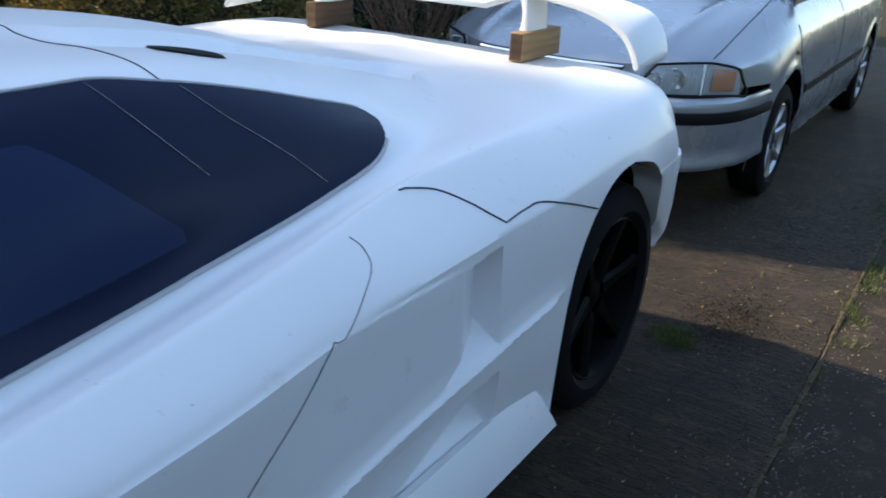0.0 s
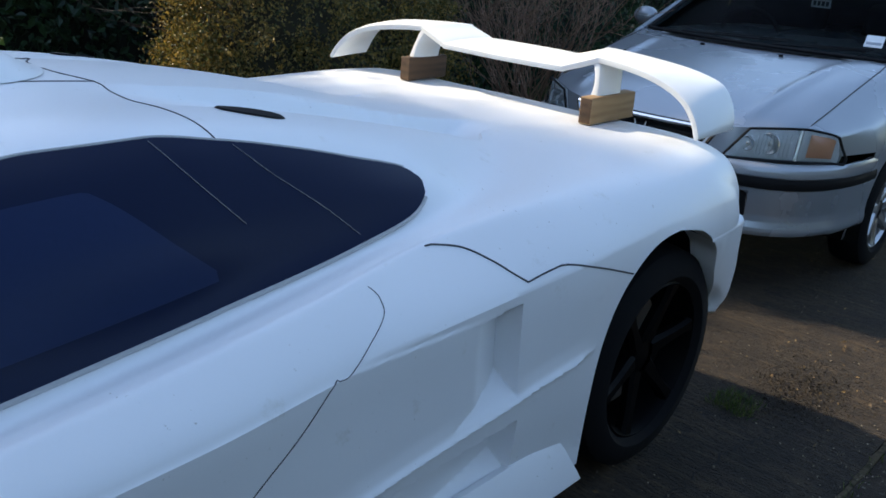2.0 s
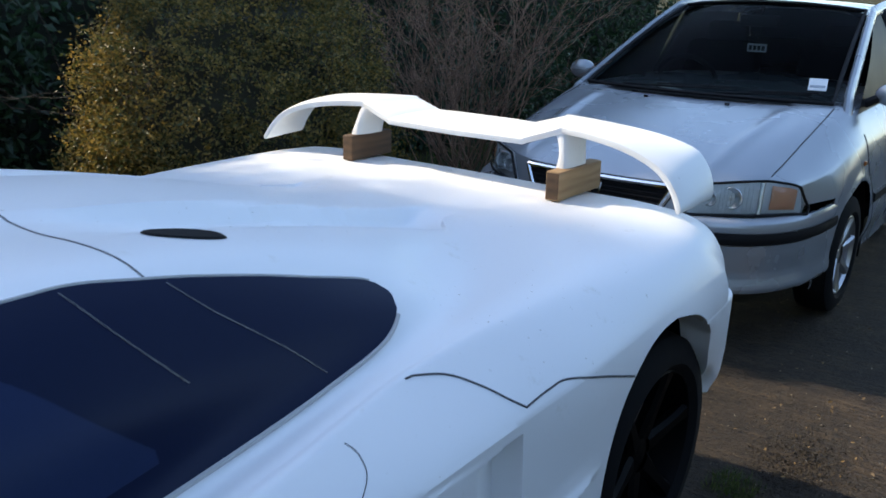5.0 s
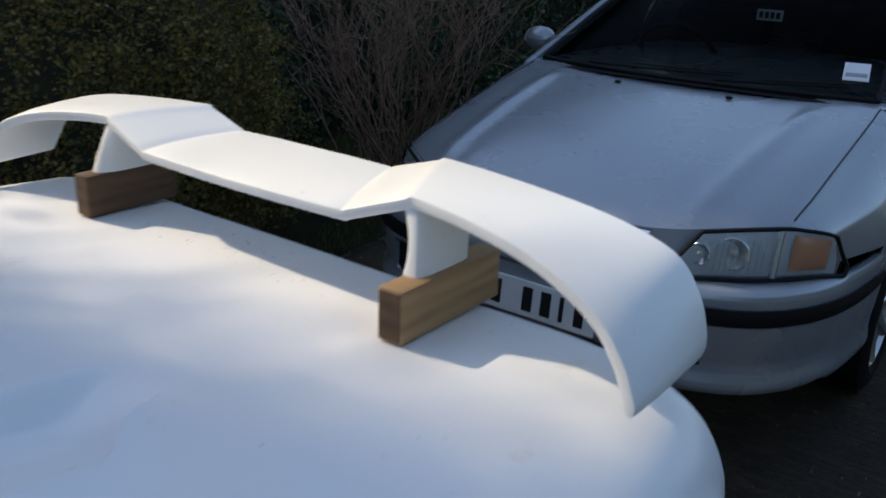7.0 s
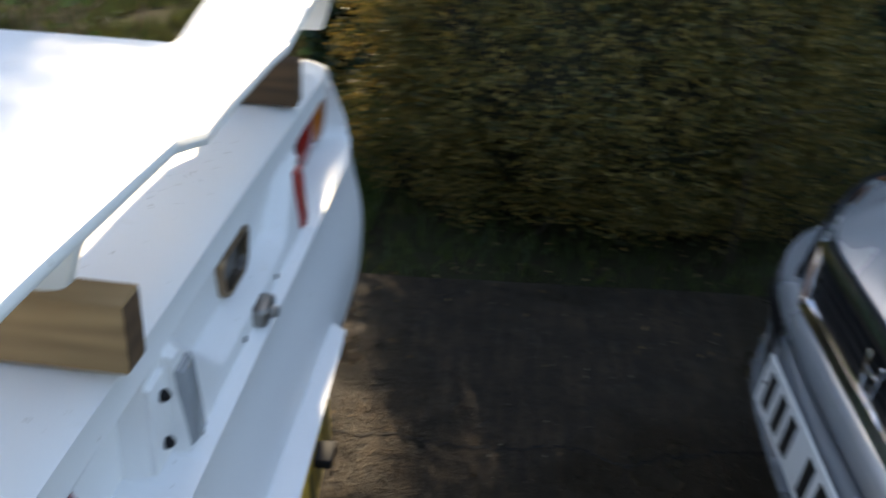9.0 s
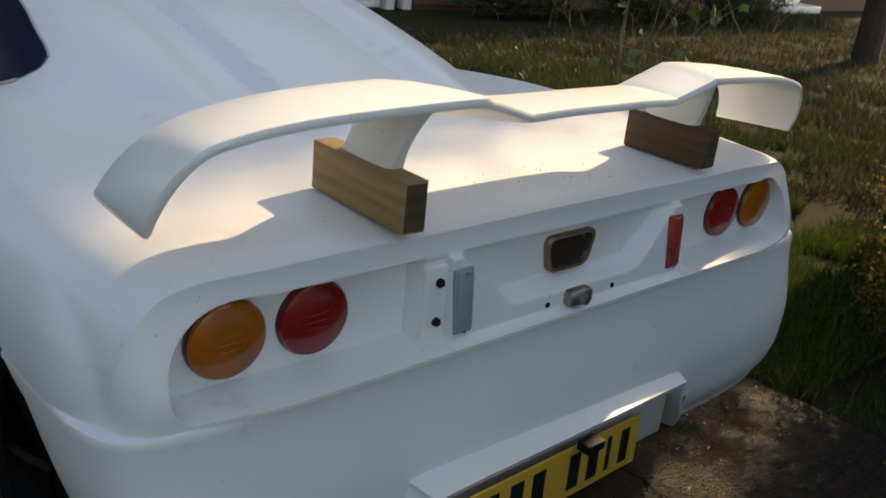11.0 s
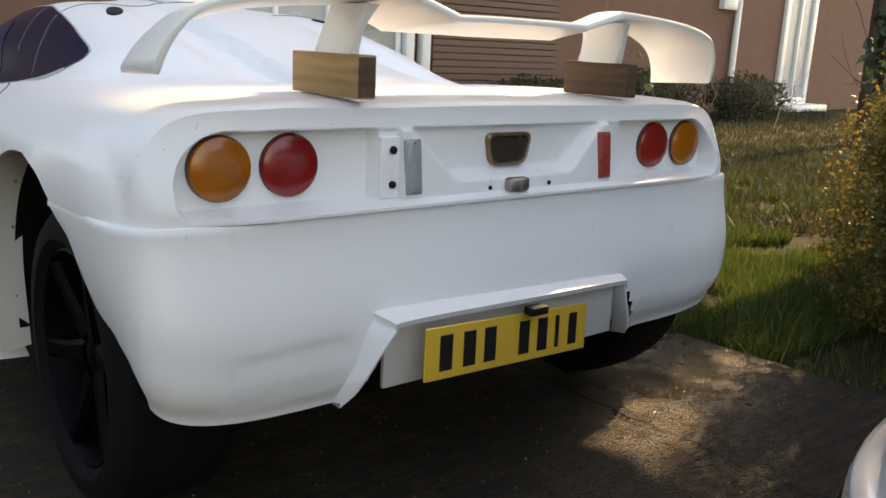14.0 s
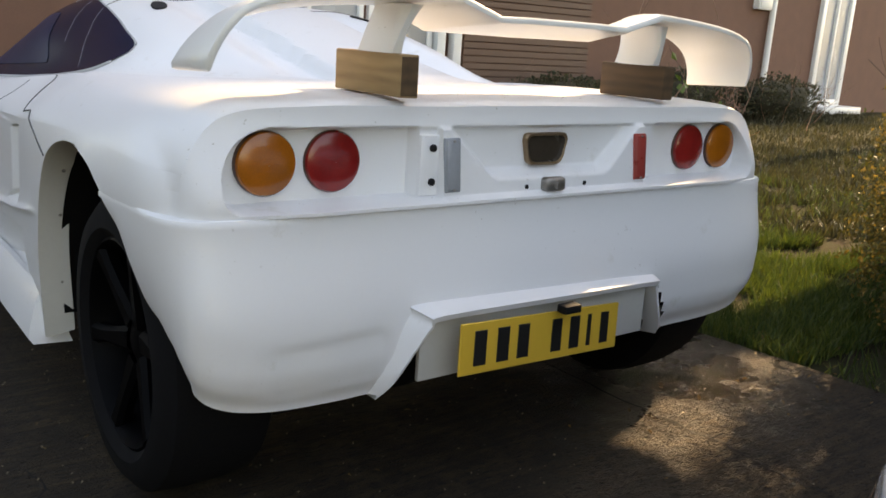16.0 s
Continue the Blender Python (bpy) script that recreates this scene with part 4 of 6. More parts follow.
for side in (1, -1):
    wheel_thing(kit_car, (side * 0.735, -0.45, 0.33), side, 0.33, 0.25, BLACK_RIM, 6, 0.235)
    wheel_thing(kit_car, (side * 0.735, -3.16, 0.31), side, 0.31, 0.22, BLACK_RIM, 6, 0.225)

# ---- rear wing on its wooden blocks ----
wing = thing("rear_wing", "white glassfibre rear wing with drooped ends, propped loose on wooden blocks", "car wing", (0, -0.13, 0.985))
# half span: leading edge and trailing edge, from the middle to the drooped end
LEAD = [(0, -.218, 1.039), (.12, -.217, 1.040), (.247, -.213, 1.041), (.262, -.212, 1.044), (.37, -.203, 1.082), (.385, -.201, 1.086), (.48, -.212, 1.080), (.58, -.228, 1.066),
        (.66, -.245, 1.044), (.715, -.258, 1.015), (.752, -.270, .978), (.772, -.280, .945), (.778, -.284, .931)]
TRAIL = [(0, -.021, 1.066), (.10, -.021, 1.066), (.185, -.019, 1.064), (.198, -.018, 1.067), (.29, -.013, 1.094), (.306, -.012, 1.098), (.44, -.022, 1.093), (.58, -.036, 1.083),
         (.67, -.046, 1.069), (.728, -.055, 1.050), (.765, -.066, 1.010), (.785, -.080, .965), (.788, -.090, .940)]


def wing_blade():
    sub = [3, 4, 2, 4, 2, 4, 4, 4, 4, 4, 3, 2]
    L = [Vector(p) for p in spline(LEAD, sub)]
    T = [Vector(p) for p in spline(TRAIL, sub)]
    L = [Vector((-p.x, p.y, p.z)) for p in L[:0:-1]] + L
    T = [Vector((-p.x, p.y, p.z)) for p in T[:0:-1]] + T
    rows = []
    n = len(L)
    for i in range(n):
        span = (L[min(i + 1, n - 1)] - L[max(i - 1, 0)]).normalized()
        chord = T[i] - L[i]
        up = span.cross(chord).normalized()
        thick = 0.011
        if i in (0, n - 1):
            thick = 0.006
        ring = []
        prof = [(0.0, 0.0), (0.012, 0.75), (0.045, 1.0), (0.30, 1.0 + 0.35), (0.6, 1.25), (0.9, 0.85), (0.985, 0.6), (1.0, 0.0), (0.985, -0.6), (0.9, -0.75), (0.5, -0.7), (0.05, -0.95), (0.012, -0.75)]
        for c, h in prof:
            ring.append(L[i] + chord * c + up * (thick * h))
        rows.append(ring)
    bm, v = grid_bm(rows, close=True)
    bm.faces.new(v[0]), bm.faces.new(v[-1][::-1])
    bmesh.ops.recalc_face_normals(bm, faces=bm.faces)
    bmesh.ops.translate(bm, vec=(0, 0.13, -0.985), verts=bm.verts)
    return bm


part("blade", wing_blade(), WING_WHITE, wing, "creamy white wing blade", angle=50)


def wing_strut(side):
    rows = []
    for t in np.linspace(0, 1, 7):
        z = lerp(0.9835, 1.080, t)
        y0, y1 = lerp(-.226, -.198, t), lerp(-.093, -.060, t)
        x = lerp(.396, .372, t) + 0.006 * math.sin(math.pi * t)
        w = 0.011 + 0.010 * (1 - t) ** 3 + 0.012 * t ** 3
        ring = []
        for k in range(16):
            a = 2 * math.pi * k / 16
            ring.append((side * (x + w * math.copysign(abs(math.sin(a)) ** 0.6, math.sin(a))), 0.13 + lerp(y0, y1, 0.5 - 0.5 * math.copysign(abs(math.cos(a)) ** 0.45, math.cos(a))), z - 0.985))
        rows.append(ring)
    bm, v = grid_bm(rows, close=True)
    bm.faces.new(v[0]), bm.faces.new(v[-1])
    bmesh.ops.recalc_face_normals(bm, faces=bm.faces)
    part("strut", bm, WING_WHITE, wing, "white wing strut")


wing_strut(1), wing_strut(-1)


def wood_block(at, size, rz, label, material):
    b = thing("wooden_block", label, "wood block", at, "blocks under the wing", rz)
    bm = bmesh.new()
    bmesh.ops.create_cube(bm, size=1)
    bmesh.ops.scale(bm, vec=size, verts=bm.verts)
    bmesh.ops.bevel(bm, geom=bm.edges[:], offset=0.0035, segments=2, affect="EDGES", profile=0.5)
    for v in bm.verts:
        v.co += Vector((noise.noise(v.co * 30), noise.noise(v.co * 31 + Vector((5, 0, 0))), noise.noise(v.co * 29))) * 0.0015
    bmesh.ops.translate(bm, vec=(0, 0, size[2] / 2), verts=bm.verts)
    part("offcut", bm, material, b)
    for s in (1, -1):
        part("end_grain", box_bm((size[0] * 0.88, 0.0016, size[2] * 0.90), (0, s * size[1] / 2, size[2] / 2), 0.0006, 1), WOOD_DARK, b, "dark end grain")
    return b


wood_block((0.4065, -0.155, 0.9015), (0.044, 0.248, 0.083), 0.0, "sawn brown timber offcut under the wing strut", WOOD)
wood_block((-0.398, -0.155, 0.9015), (0.044, 0.205, 0.083), 1.5, "darker sawn timber offcut under the wing strut", WOOD_DARK)

# ---- silver hatchback parked behind ----
HX, HY = -0.09, 0.885
hatch = thing("hatchback", "silver five-door hatchback parked nose to tail behind the kit car", "car", (HX, HY, 0))
hb_mid = curve((.10, .712), (.14, .735), (.3, .800), (.6, .872), (1.0, .943), (1.22, .972), (3.7, .98), (4.2, .95), (4.45, .80))
hb_edge_z = curve((.10, .742), (.14, .757), (.3, .800), (.6, .868), (1.0, .936), (1.22, .966), (3.7, .965), (4.2, .93), (4.45, .78))
hb_crown_x = curve((.10, .68), (.6, .71), (1.2, .735), (3.0, .75), (4.2, .72), (4.45, .66))
hb_crown_z = curve((.10, .735), (.14, .745), (.3, .768), (.45, .790), (.7, .836), (1.0, .900), (1.22, .938), (3.7, .935), (4.2, .90), (4.45, .75))
hb_should_x = curve((.10, .745), (.6, .795), (1.2, .825), (3.0, .835), (4.2, .80), (4.45, .73))
hb_should_z = curve((.10, .705), (.3, .715), (.6, .745), (1.2, .800), (3.7, .82), (4.45, .68))
hb_side_x = curve((.10, .76), (.6, .835), (1.2, .847), (3.0, .847), (4.2, .82), (4.45, .75))


def hb_fade(y):
    return max(0.0, 1 - max(0.0, y - 0.10) / 1.15) ** 2


def hb_hem(y):
    y = y + 0.43 * hb_fade(y)
    for yc in (1.06, 3.68):
        if abs(y - yc) < 0.345:
            return 0.26 + 0.385 * math.sqrt(max(0, 1 - ((y - yc) / 0.345) ** 2)) ** 0.9
    return 0.625 if y < 0.70 else 0.20


def hb_plan(x):
    x = abs(x)
    return 0.07 * step(0.30, 0.55, x) + 1.9 * max(0, x - 0.42) ** 1.75


def hb_place(x, y, z):
    return Vector((x, y + hb_plan(x) * hb_fade(y), z))


HSUBS = (8, 14, 6, 7, 26)


def hb_section(y):
    hem = hb_hem(y)
    sz = max(hb_should_z(y), hem + 0.01)
    cz = max(hb_crown_z(y), sz + 0.008)
    c = [(0, hb_mid(y)), (0.33, lerp(hb_mid(y), hb_edge_z(y), 0.25)), (0.60, hb_edge_z(y)), (hb_crown_x(y), cz), (hb_should_x(y), sz), (hb_side_x(y), sz - 0.08)]
    pts = spline([(-0.33, c[1][1]), *c], (1, *HSUBS[:4], 6))[1:]
    pts = pts[:sum(HSUBS[:4]) + 1]
    for k in range(1, HSUBS[4] + 1):
        t = k / HSUBS[4]
        z = lerp(sz, hem, t)
        x = lerp(hb_should_x(y), hb_side_x(y), 1 - (1 - min(1, (sz - z) / 0.13)) ** 2) - 0.05 * step(0.42, 0.19, z)
        # a flat rubbing strip and a flare above the wheels
        for yc in (1.06, 3.68):
            r = math.hypot(y - yc, z - 0.28)
            x += 0.012 * math.exp(-((r - 0.375) / 0.03) ** 2)
        pts.append(np.array((x, z)))
    for i in range(sum(HSUBS[:2]) + 1):
        pts[i] = pts[i] + np.array((0, 0.011 * math.exp(-((pts[i][0] - lerp(0.42, 0.50, y)) / 0.030) ** 2) * step(0.10, 0.22, y) * step(1.1, 0.9, y)))
    return pts


def hb_on(y, z, side, lift=0.0):
    s = hb_section(y)
    for i in range(sum(HSUBS[:2]), len(s) - 1):
        if s[i][1] >= z >= s[i + 1][1]:
            t = (s[i][1] - z) / max(1e-6, s[i][1] - s[i + 1][1])
            p = s[i] + (s[i + 1] - s[i]) * t
            return hb_place(side * (p[0] + lift), y, p[1])
    return hb_place(side * (s[-1][0] + lift), y, s[-1][1])


def hb_top(x, y, lift=0.0):
    s = hb_section(y)
    for i in range(len(s) - 1):
        if s[i][0] <= abs(x) <= s[i + 1][0]:
            t = (abs(x) - s[i][0]) / max(1e-6, s[i + 1][0] - s[i][0])
            return hb_place(x, y, s[i][1] + (s[i + 1][1] - s[i][1]) * t + lift)
    return hb_place(x, y, s[-1][1])


def hb_shell():
    ys = [0.10, 0.105, 0.115, 0.13] + list(np.arange(0.16, 4.45, 0.045)) + [4.45]
    for yc in (1.06, 3.68):
        ys += [yc + 0.3449 * math.cos(a) for a in np.linspace(0, math.pi, 30)]
    ys = sorted({round(float(y), 4) for y in ys if not (0.515 < y < 0.72)} | {round(0.52 + 0.004 * k, 4) for k in range(50)})
    rows = []
    for y in ys:
        half = [hb_place(p[0], y, p[1]) for p in hb_section(y)]
        rows.append([Vector((-p.x, p.y, p.z)) for p in half[:0:-1]] + half)
    bm, v = grid_bm(rows)
    bm.faces.new(v[-1])
    bmesh.ops.recalc_face_normals(bm, faces=bm.faces)
    return bm


part("body_shell", hb_shell(), SILVER, hatch, "silver metallic bodywork", angle=89)


def front_z(x):
    """Height of the bonnet's leading edge at x."""
    s = hb_section(0.10)
    for i in range(len(s) - 1):
        if s[i][0] <= abs(x) <= s[i + 1][0]:
            t = (abs(x) - s[i][0]) / max(1e-6, s[i + 1][0] - s[i][0])
            return s[i][1] + (s[i + 1][1] - s[i][1]) * t
    return s[-1][1]


def front_pt(x, t, out=0.0, top=None, low=0.600):
    """A point of the nose between the bumper (t = 0) and the bonnet's edge (t = 1)."""
    top = front_z(x) if top is None else top
    y = 0.10 + hb_plan(x)
    nx = (hb_plan(abs(x) + 0.01) - hb_plan(abs(x) - 0.01)) / 0.02 * (1 if x > 0 else -1)
    n = Vector((nx, -1, 0)).normalized()
    z = lerp(low, top, t)
    return Vector((x, y - 0.024 * (1 - t), z)) + n * out


def nose_patch(x0, x1, out, t0=0.0, t1=1.0, nx=30, nz=8, inset=0.0, slant=0.0):
    rows = []
    for i in range(nx + 1):
        x = lerp(x0, x1, i / nx)
        row = []
        for k in range(nz + 1):
            t = lerp(t0, t1, k / nz)
            row.append(front_pt(x + slant * (t - 0.5), t, out + inset * math.sin(math.pi * i / nx) * math.sin(math.pi * k / nz)))
        rows.append(row)
    bm, _ = grid_bm(rows)
    bmesh.ops.recalc_face_normals(bm, faces=bm.faces)
    if sum(f.normal.y for f in bm.faces) > 0:
        bmesh.ops.reverse_faces(bm, faces=bm.faces)
    return bm


part("nose_panel", nose_patch(-0.765, 0.765, 0.0, nx=80), SILVER, hatch, angle=50)
REFLECT = mat("lamp_reflector", (0.72, 0.74, 0.75), 0.22, metal=0.6, vary=0.1, scale=30, fine=160, bump=0.1)
CLEAR = glass("lamp_glass", (0.86, 0.90, 0.92), 0.04)
AMBER_PALE = mat("pale_amber_lens", (0.78, 0.37, 0.21), 0.2, vary=0.15, scale=50, fine=200, bump=0.05, coat=0.5)


HOUSING = mat("lamp_housing", (0.74, 0.76, 0.77), 0.25, metal=0.15, vary=0.2, scale=30, fine=160, bump=0.1)


def headlamp(side):
    """A wrap-round lamp: housing, two bowls with bulbs, an amber corner and one clear cover."""
    def at(x, t, out):
        return front_pt(side * x, t, out)

    def sheet(x0, x1, t0, t1, out, swell, slant=0.0, nx=28, nt=10):
        rows = []
        for i in range(nx + 1):
            u = i / nx
            row = []
            for k in range(nt + 1):
                v = k / nt
                x = lerp(x0 + slant * v, x1, u)
                row.append(at(x, lerp(t0, t1, v), out + swell * math.sin(math.pi * u) ** 0.6 * math.sin(math.pi * v) ** 0.6))
            rows.append(row)
        bm, _ = grid_bm(rows)
        bmesh.ops.recalc_face_normals(bm, faces=bm.faces)
        if sum(f.normal.y for f in bm.faces) > 0:
            bmesh.ops.reverse_faces(bm, faces=bm.faces)
        return bm
    lamp = part("headlamp", sheet(0.40, 0.758, 0.05, 0.97, 0.003, 0.0, 0.07), HOUSING, hatch, "clear headlamp with amber corner lens")
    for cx, r in ((0.548, 0.043), (0.475, 0.030)):
        c = at(cx, 0.52, 0.006)
        bowl = part("reflector_bowl", lathe_bm([(0.012, 0.001), (0.008, r * 0.35), (-0.002, r * 0.75), (-0.012, r), (-0.010, r * 1.06)], 28, "y", c), REFLECT, lamp, "chromed reflector bowl")
        b = bmesh.new()
        bmesh.ops.create_uvsphere(b, u_segments=12, v_segments=8, radius=r * 0.24)
        part("bulb", b, PLATE_WHITE, bowl).location = c + Vector((0, -0.008, 0))
    part("corner_lens", sheet(0.664, 0.738, 0.16, 0.86, 0.008, 0.012), AMBER_PALE, lamp, "pale amber indicator lens")
    part("lamp_divider", tube_bm([at(0.632, t, 0.016) for t in np.linspace(0.05, 0.96, 6)], 0.009, 6), REFLECT, lamp, "bright divider")
    cover = part("lens", sheet(0.396, 0.762, 0.03, 0.985, 0.022, 0.012, 0.07, 40), CLEAR, lamp, "clear fluted glass")
    cover.visible_shadow = False
    for k in range(9):
        x = lerp(0.50, 0.60, k / 8)
        part("flute", tube_bm([at(x, t, 0.031) for t in np.linspace(0.2, 0.85, 5)], 0.0012, 4), CLEAR, cover).visible_shadow = False
    ring = [at(lerp(0.466, 0.768, k / 20), 1.0, 0.022) for k in range(21)] + [at(0.770, 1 - k / 5, 0.022) for k in range(6)] + [at(lerp(0.768, 0.392, k / 20), 0.02, 0.022) for k in range(21)]
    ring.append(ring[0])
    part("lamp_seal", tube_bm(ring, 0.006, 6), BLACK, lamp)


headlamp(1), headlamp(-1)


def grille():
    def pt(x, t, out):
        w = lerp(0.295, 0.345, t)
        p = front_pt(x * w, lerp(0.02, 0.87, t), out)
        return p
    rows = [[pt(x, t, 0.004) for t in np.linspace(0, 1, 6)] for x in np.linspace(-1, 1, 30)]
    bm, _ = grid_bm(rows)
    g = part("grille", bm, BLACK, hatch, "black slatted grille with a chrome surround")
    loop = [pt(x, 1, 0.014) for x in np.linspace(-1, 1, 24)] + [pt(1, t, 0.014) for t in (0.85, 0.6, 0.35, 0.12)] + [pt(x, 0, 0.014) for x in np.linspace(0.985, -0.985, 24)] + [pt(-1, t, 0.014) for t in (0.12, 0.35, 0.6, 0.85)]
    loop.append(loop[0])
    part("grille_surround", tube_bm(loop, 0.0125, 8), CHROME, g, "chrome surround")
    out = [p + Vector((0, 0.012, 0)) for p in loop]
    part("grille_gap", tube_bm(out, 0.0145, 6), BLACK, g)
    sill = []
    for x in np.linspace(-0.985, 0.985, 24):
        p = pt(x, 0, 0.014)
        sill.append([p + Vector((0, dy, dz)) for dy, dz in ((0.012, 0.016), (-0.004, 0.012), (-0.016, -0.002), (-0.014, -0.010), (0.012, -0.010))])
    bm, _ = grid_bm(sill, close=True)
    bmesh.ops.recalc_face_normals(bm, faces=bm.faces)
    part("grille_sill", bm, CHROME, g, "broad chrome lower bar")
    for t in (0.2, 0.4, 0.6, 0.8):
        rows = []
        for x in np.linspace(-0.97, 0.97, 24):
            p = pt(x, t, 0.006)
            rows.append([p + Vector((0, dy, dz)) for dy, dz in ((0.004, 0.006), (-0.006, 0.003), (-0.006, -0.002), (0.004, -0.005))])
        bm, _ = grid_bm(rows, close=True)
        bmesh.ops.recalc_face_normals(bm, faces=bm.faces)
        part("slat", bm, BLACK, g)
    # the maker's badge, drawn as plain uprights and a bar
    c = pt(0, 0.5, 0.016)
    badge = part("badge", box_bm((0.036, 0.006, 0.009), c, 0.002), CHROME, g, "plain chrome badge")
    for s in (-1, 1):
        part("badge_bar", box_bm((0.010, 0.007, 0.064), c + Vector((s * 0.024, 0, 0)), 0.002, rot=Euler((0, s * 0.16, 0)).to_matrix()), CHROME, badge)


grille()


def bumper_front():
    plan = [(0, .028), (.20, .032), (.36, .044), (.50, .075), (.62, .133), (.71, .223), (.775, .345), (.815, .495), (.834, .66), (.838, .752)]
    P = [tuple(p) for p in spline(plan, [6] * (len(plan) - 1))]
    P = [(-x, y) for x, y in P[:0:-1]] + P
    prof = [(0.11, 0.588), (0.085, 0.593), (0.045, 0.600), (0.020, 0.598), (0.006, 0.587), (0.0, 0.567), (0.0, 0.548), (0.012, 0.546), (0.012, 0.496), (0.0, 0.494), (0.004, 0.45), (0.012, 0.40), (0.016, 0.375), (0.014, 0.345), (0.004, 0.325), (0.002, 0.305), (0.012, 0.288), (0.05, 0.275), (0.12, 0.268)]
    fine = []
    for a, b in zip(prof, prof[1:]):
        n = 3 if abs(a[1] - b[1]) > 0.02 else 1
        fine += [(lerp(a[0], b[0], k / n), lerp(a[1], b[1], k / n)) for k in range(n)]
    fine.append(prof[-1])
    rows = []
    n = len(P)
    for i, (x, y) in enumerate(P):
        a, b = P[max(0, i - 1)], P[min(n - 1, i + 1)]
        t = Vector((b[0] - a[0], b[1] - a[1], 0)).normalized()
        nrm = Vector((-t.y, t.x, 0))
        row = []
        for ins, z in fine:
            d = ins * (0.4 if abs(x) > 0.8 else 1)
            # openings: the middle intake and one beside each lamp
            if 0.328 < z < 0.385 and abs(x) < 0.31:
                d += 0.07
            if 0.372 < z < 0.468 and 0.355 < abs(x) < 0.535:
                d += 0.05
            row.append((x + nrm.x * d, y + nrm.y * d, z))
        rows.append(row)
    bm, _ = grid_bm(rows)
    bmesh.ops.recalc_face_normals(bm, faces=bm.faces)
    if sum(f.normal.y for f in bm.faces) > 0:
        bmesh.ops.reverse_faces(bm, faces=bm.faces)
    bump = part("front_bumper", bm, SILVER, hatch, "silver front bumper with a black rubbing strip", angle=40)

    def ribbon(x0, x1, z0, z1, off, name, material, nz=3):
        rows = []
        for i, (x, y) in enumerate(P):
            if not x0 - 0.012 <= x <= x1 + 0.012:
                continue
            a, b = P[max(0, i - 1)], P[min(n - 1, i + 1)]
            t = Vector((b[0] - a[0], b[1] - a[1], 0)).normalized()
            nrm = Vector((-t.y, t.x, 0))
            bow = [0.0, 0.004, 0.004, 0.0] if nz == 3 else [0] * (nz + 1)
            rows.append([(x + nrm.x * (off - bow[k]), y + nrm.y * (off - bow[k]), lerp(z0, z1, k / nz)) for k in range(nz + 1)])
        bm, _ = grid_bm(rows)
        bmesh.ops.recalc_face_normals(bm, faces=bm.faces)
        part(name, bm, material, bump)
    for s in (1, -1):
        lo, hi = sorted((s * 0.29, s * 0.84))
        ribbon(lo, hi, 0.498, 0.545, -0.004, "rubbing_strip", BLACK)
        lo, hi = sorted((s * 0.345, s * 0.545))
        ribbon(lo, hi, 0.366, 0.474, 0.018, "lamp_blank", BLACK, 1)
    ribbon(-0.31, 0.31, 0.33, 0.383, 0.064, "intake_mesh", BLACK, 1)
    ribbon(-0.29, 0.29, 0.375, 0.54, -0.002, "plate_panel", SILVER, 1)
    return bump


bumper_front()
hplate, spans = number_plate("number_plate", PLATE_WHITE, (0.0, 0.012, 0.447), 180.0, 0.0, hatch, "white front number plate with dark marks")
bars(hplate, 0.52, 0.111, INK, 0.0032, spans)
for x in (-0.235, 0.235):
    part("plate_screw", lathe_bm([(0.003, 0.005), (0.005, 0.004), (0.0055, 0.0001)], 8, "y", (x, 0, 0)), BLACK, hplate)


# cabin
def screen_pt(u, v, lift=0.0):
    """The windscreen: u across (-1..1), v up (0..1)."""
    half = lerp(0.65, 0.52, v)
    y = lerp(1.07, 2.07, v) + lerp(0.11, 0.10, v) * u * u
    z = lerp(0.968, 1.413, v) + 0.030 * math.sin(math.pi * v) - 0.035 * u * u * v
    return Vector((half * u, y - 0.35 * lift, z + 0.9 * lift))


def patch(f, nu, nv):
    bm, _ = grid_bm([[f(lerp(-1, 1, i / nu), k / nv) for k in range(nv + 1)] for i in range(nu + 1)])
    bmesh.ops.recalc_face_normals(bm, faces=bm.faces)
    return bm


SCREEN = glass("windscreen_glass", (0.34, 0.38, 0.38), 0.02, 1.05)
SIDE_DARK = mat("dark_side_glass", (0.010, 0.012, 0.014), 0.4, vary=0.2, scale=3, bump=0, spec=0.05)
CABIN = mat("dark_cabin_trim", (0.008, 0.008, 0.009), 0.9, spec=0.05, vary=0.3, scale=8, bump=0.1)
part("windscreen", patch(screen_pt, 24, 14), SCREEN, hatch, "raked windscreen with dark cabin behind")
edge = [screen_pt(-1, v, .003) for v in np.linspace(0, 1, 10)] + [screen_pt(u, 1, .003) for u in np.linspace(-1, 1, 14)][1:] + [screen_pt(1, v, .003) for v in np.linspace(1, 0, 10)][1:] + [screen_pt(u, 0, .003) for u in np.linspace(1, -1, 14)][1:]
part("screen_seal", tube_bm(edge, 0.011, 6), BLACK, hatch)


def roof_panel():
    rows = []
    for y in np.linspace(2.05, 3.40, 18):
        t = (y - 2.05) / 1.35
        half = lerp(0.545, 0.53, t)
        zc = 1.420 + 0.040 * math.sin(math.pi * (0.25 + 0.62 * t)) - 0.03
        rows.append([(half * u, y + 0.12 * u * u * (1 - t) , zc - 0.035 * u * u - 0.03 * max(0, abs(u) - 0.8) / 0.2) for u in np.linspace(-1, 1, 17)])
    rows2 = [[(x, y, z - 0.03) for x, y, z in r] for r in rows]
    bm, v = grid_bm(rows)
    bm2, _ = grid_bm(rows2)
    join_bm(bm, bm2)
    bmesh.ops.recalc_face_normals(bm, faces=bm.faces)
    return bm


part("roof", roof_panel(), SILVER, hatch, "silver roof", angle=60)


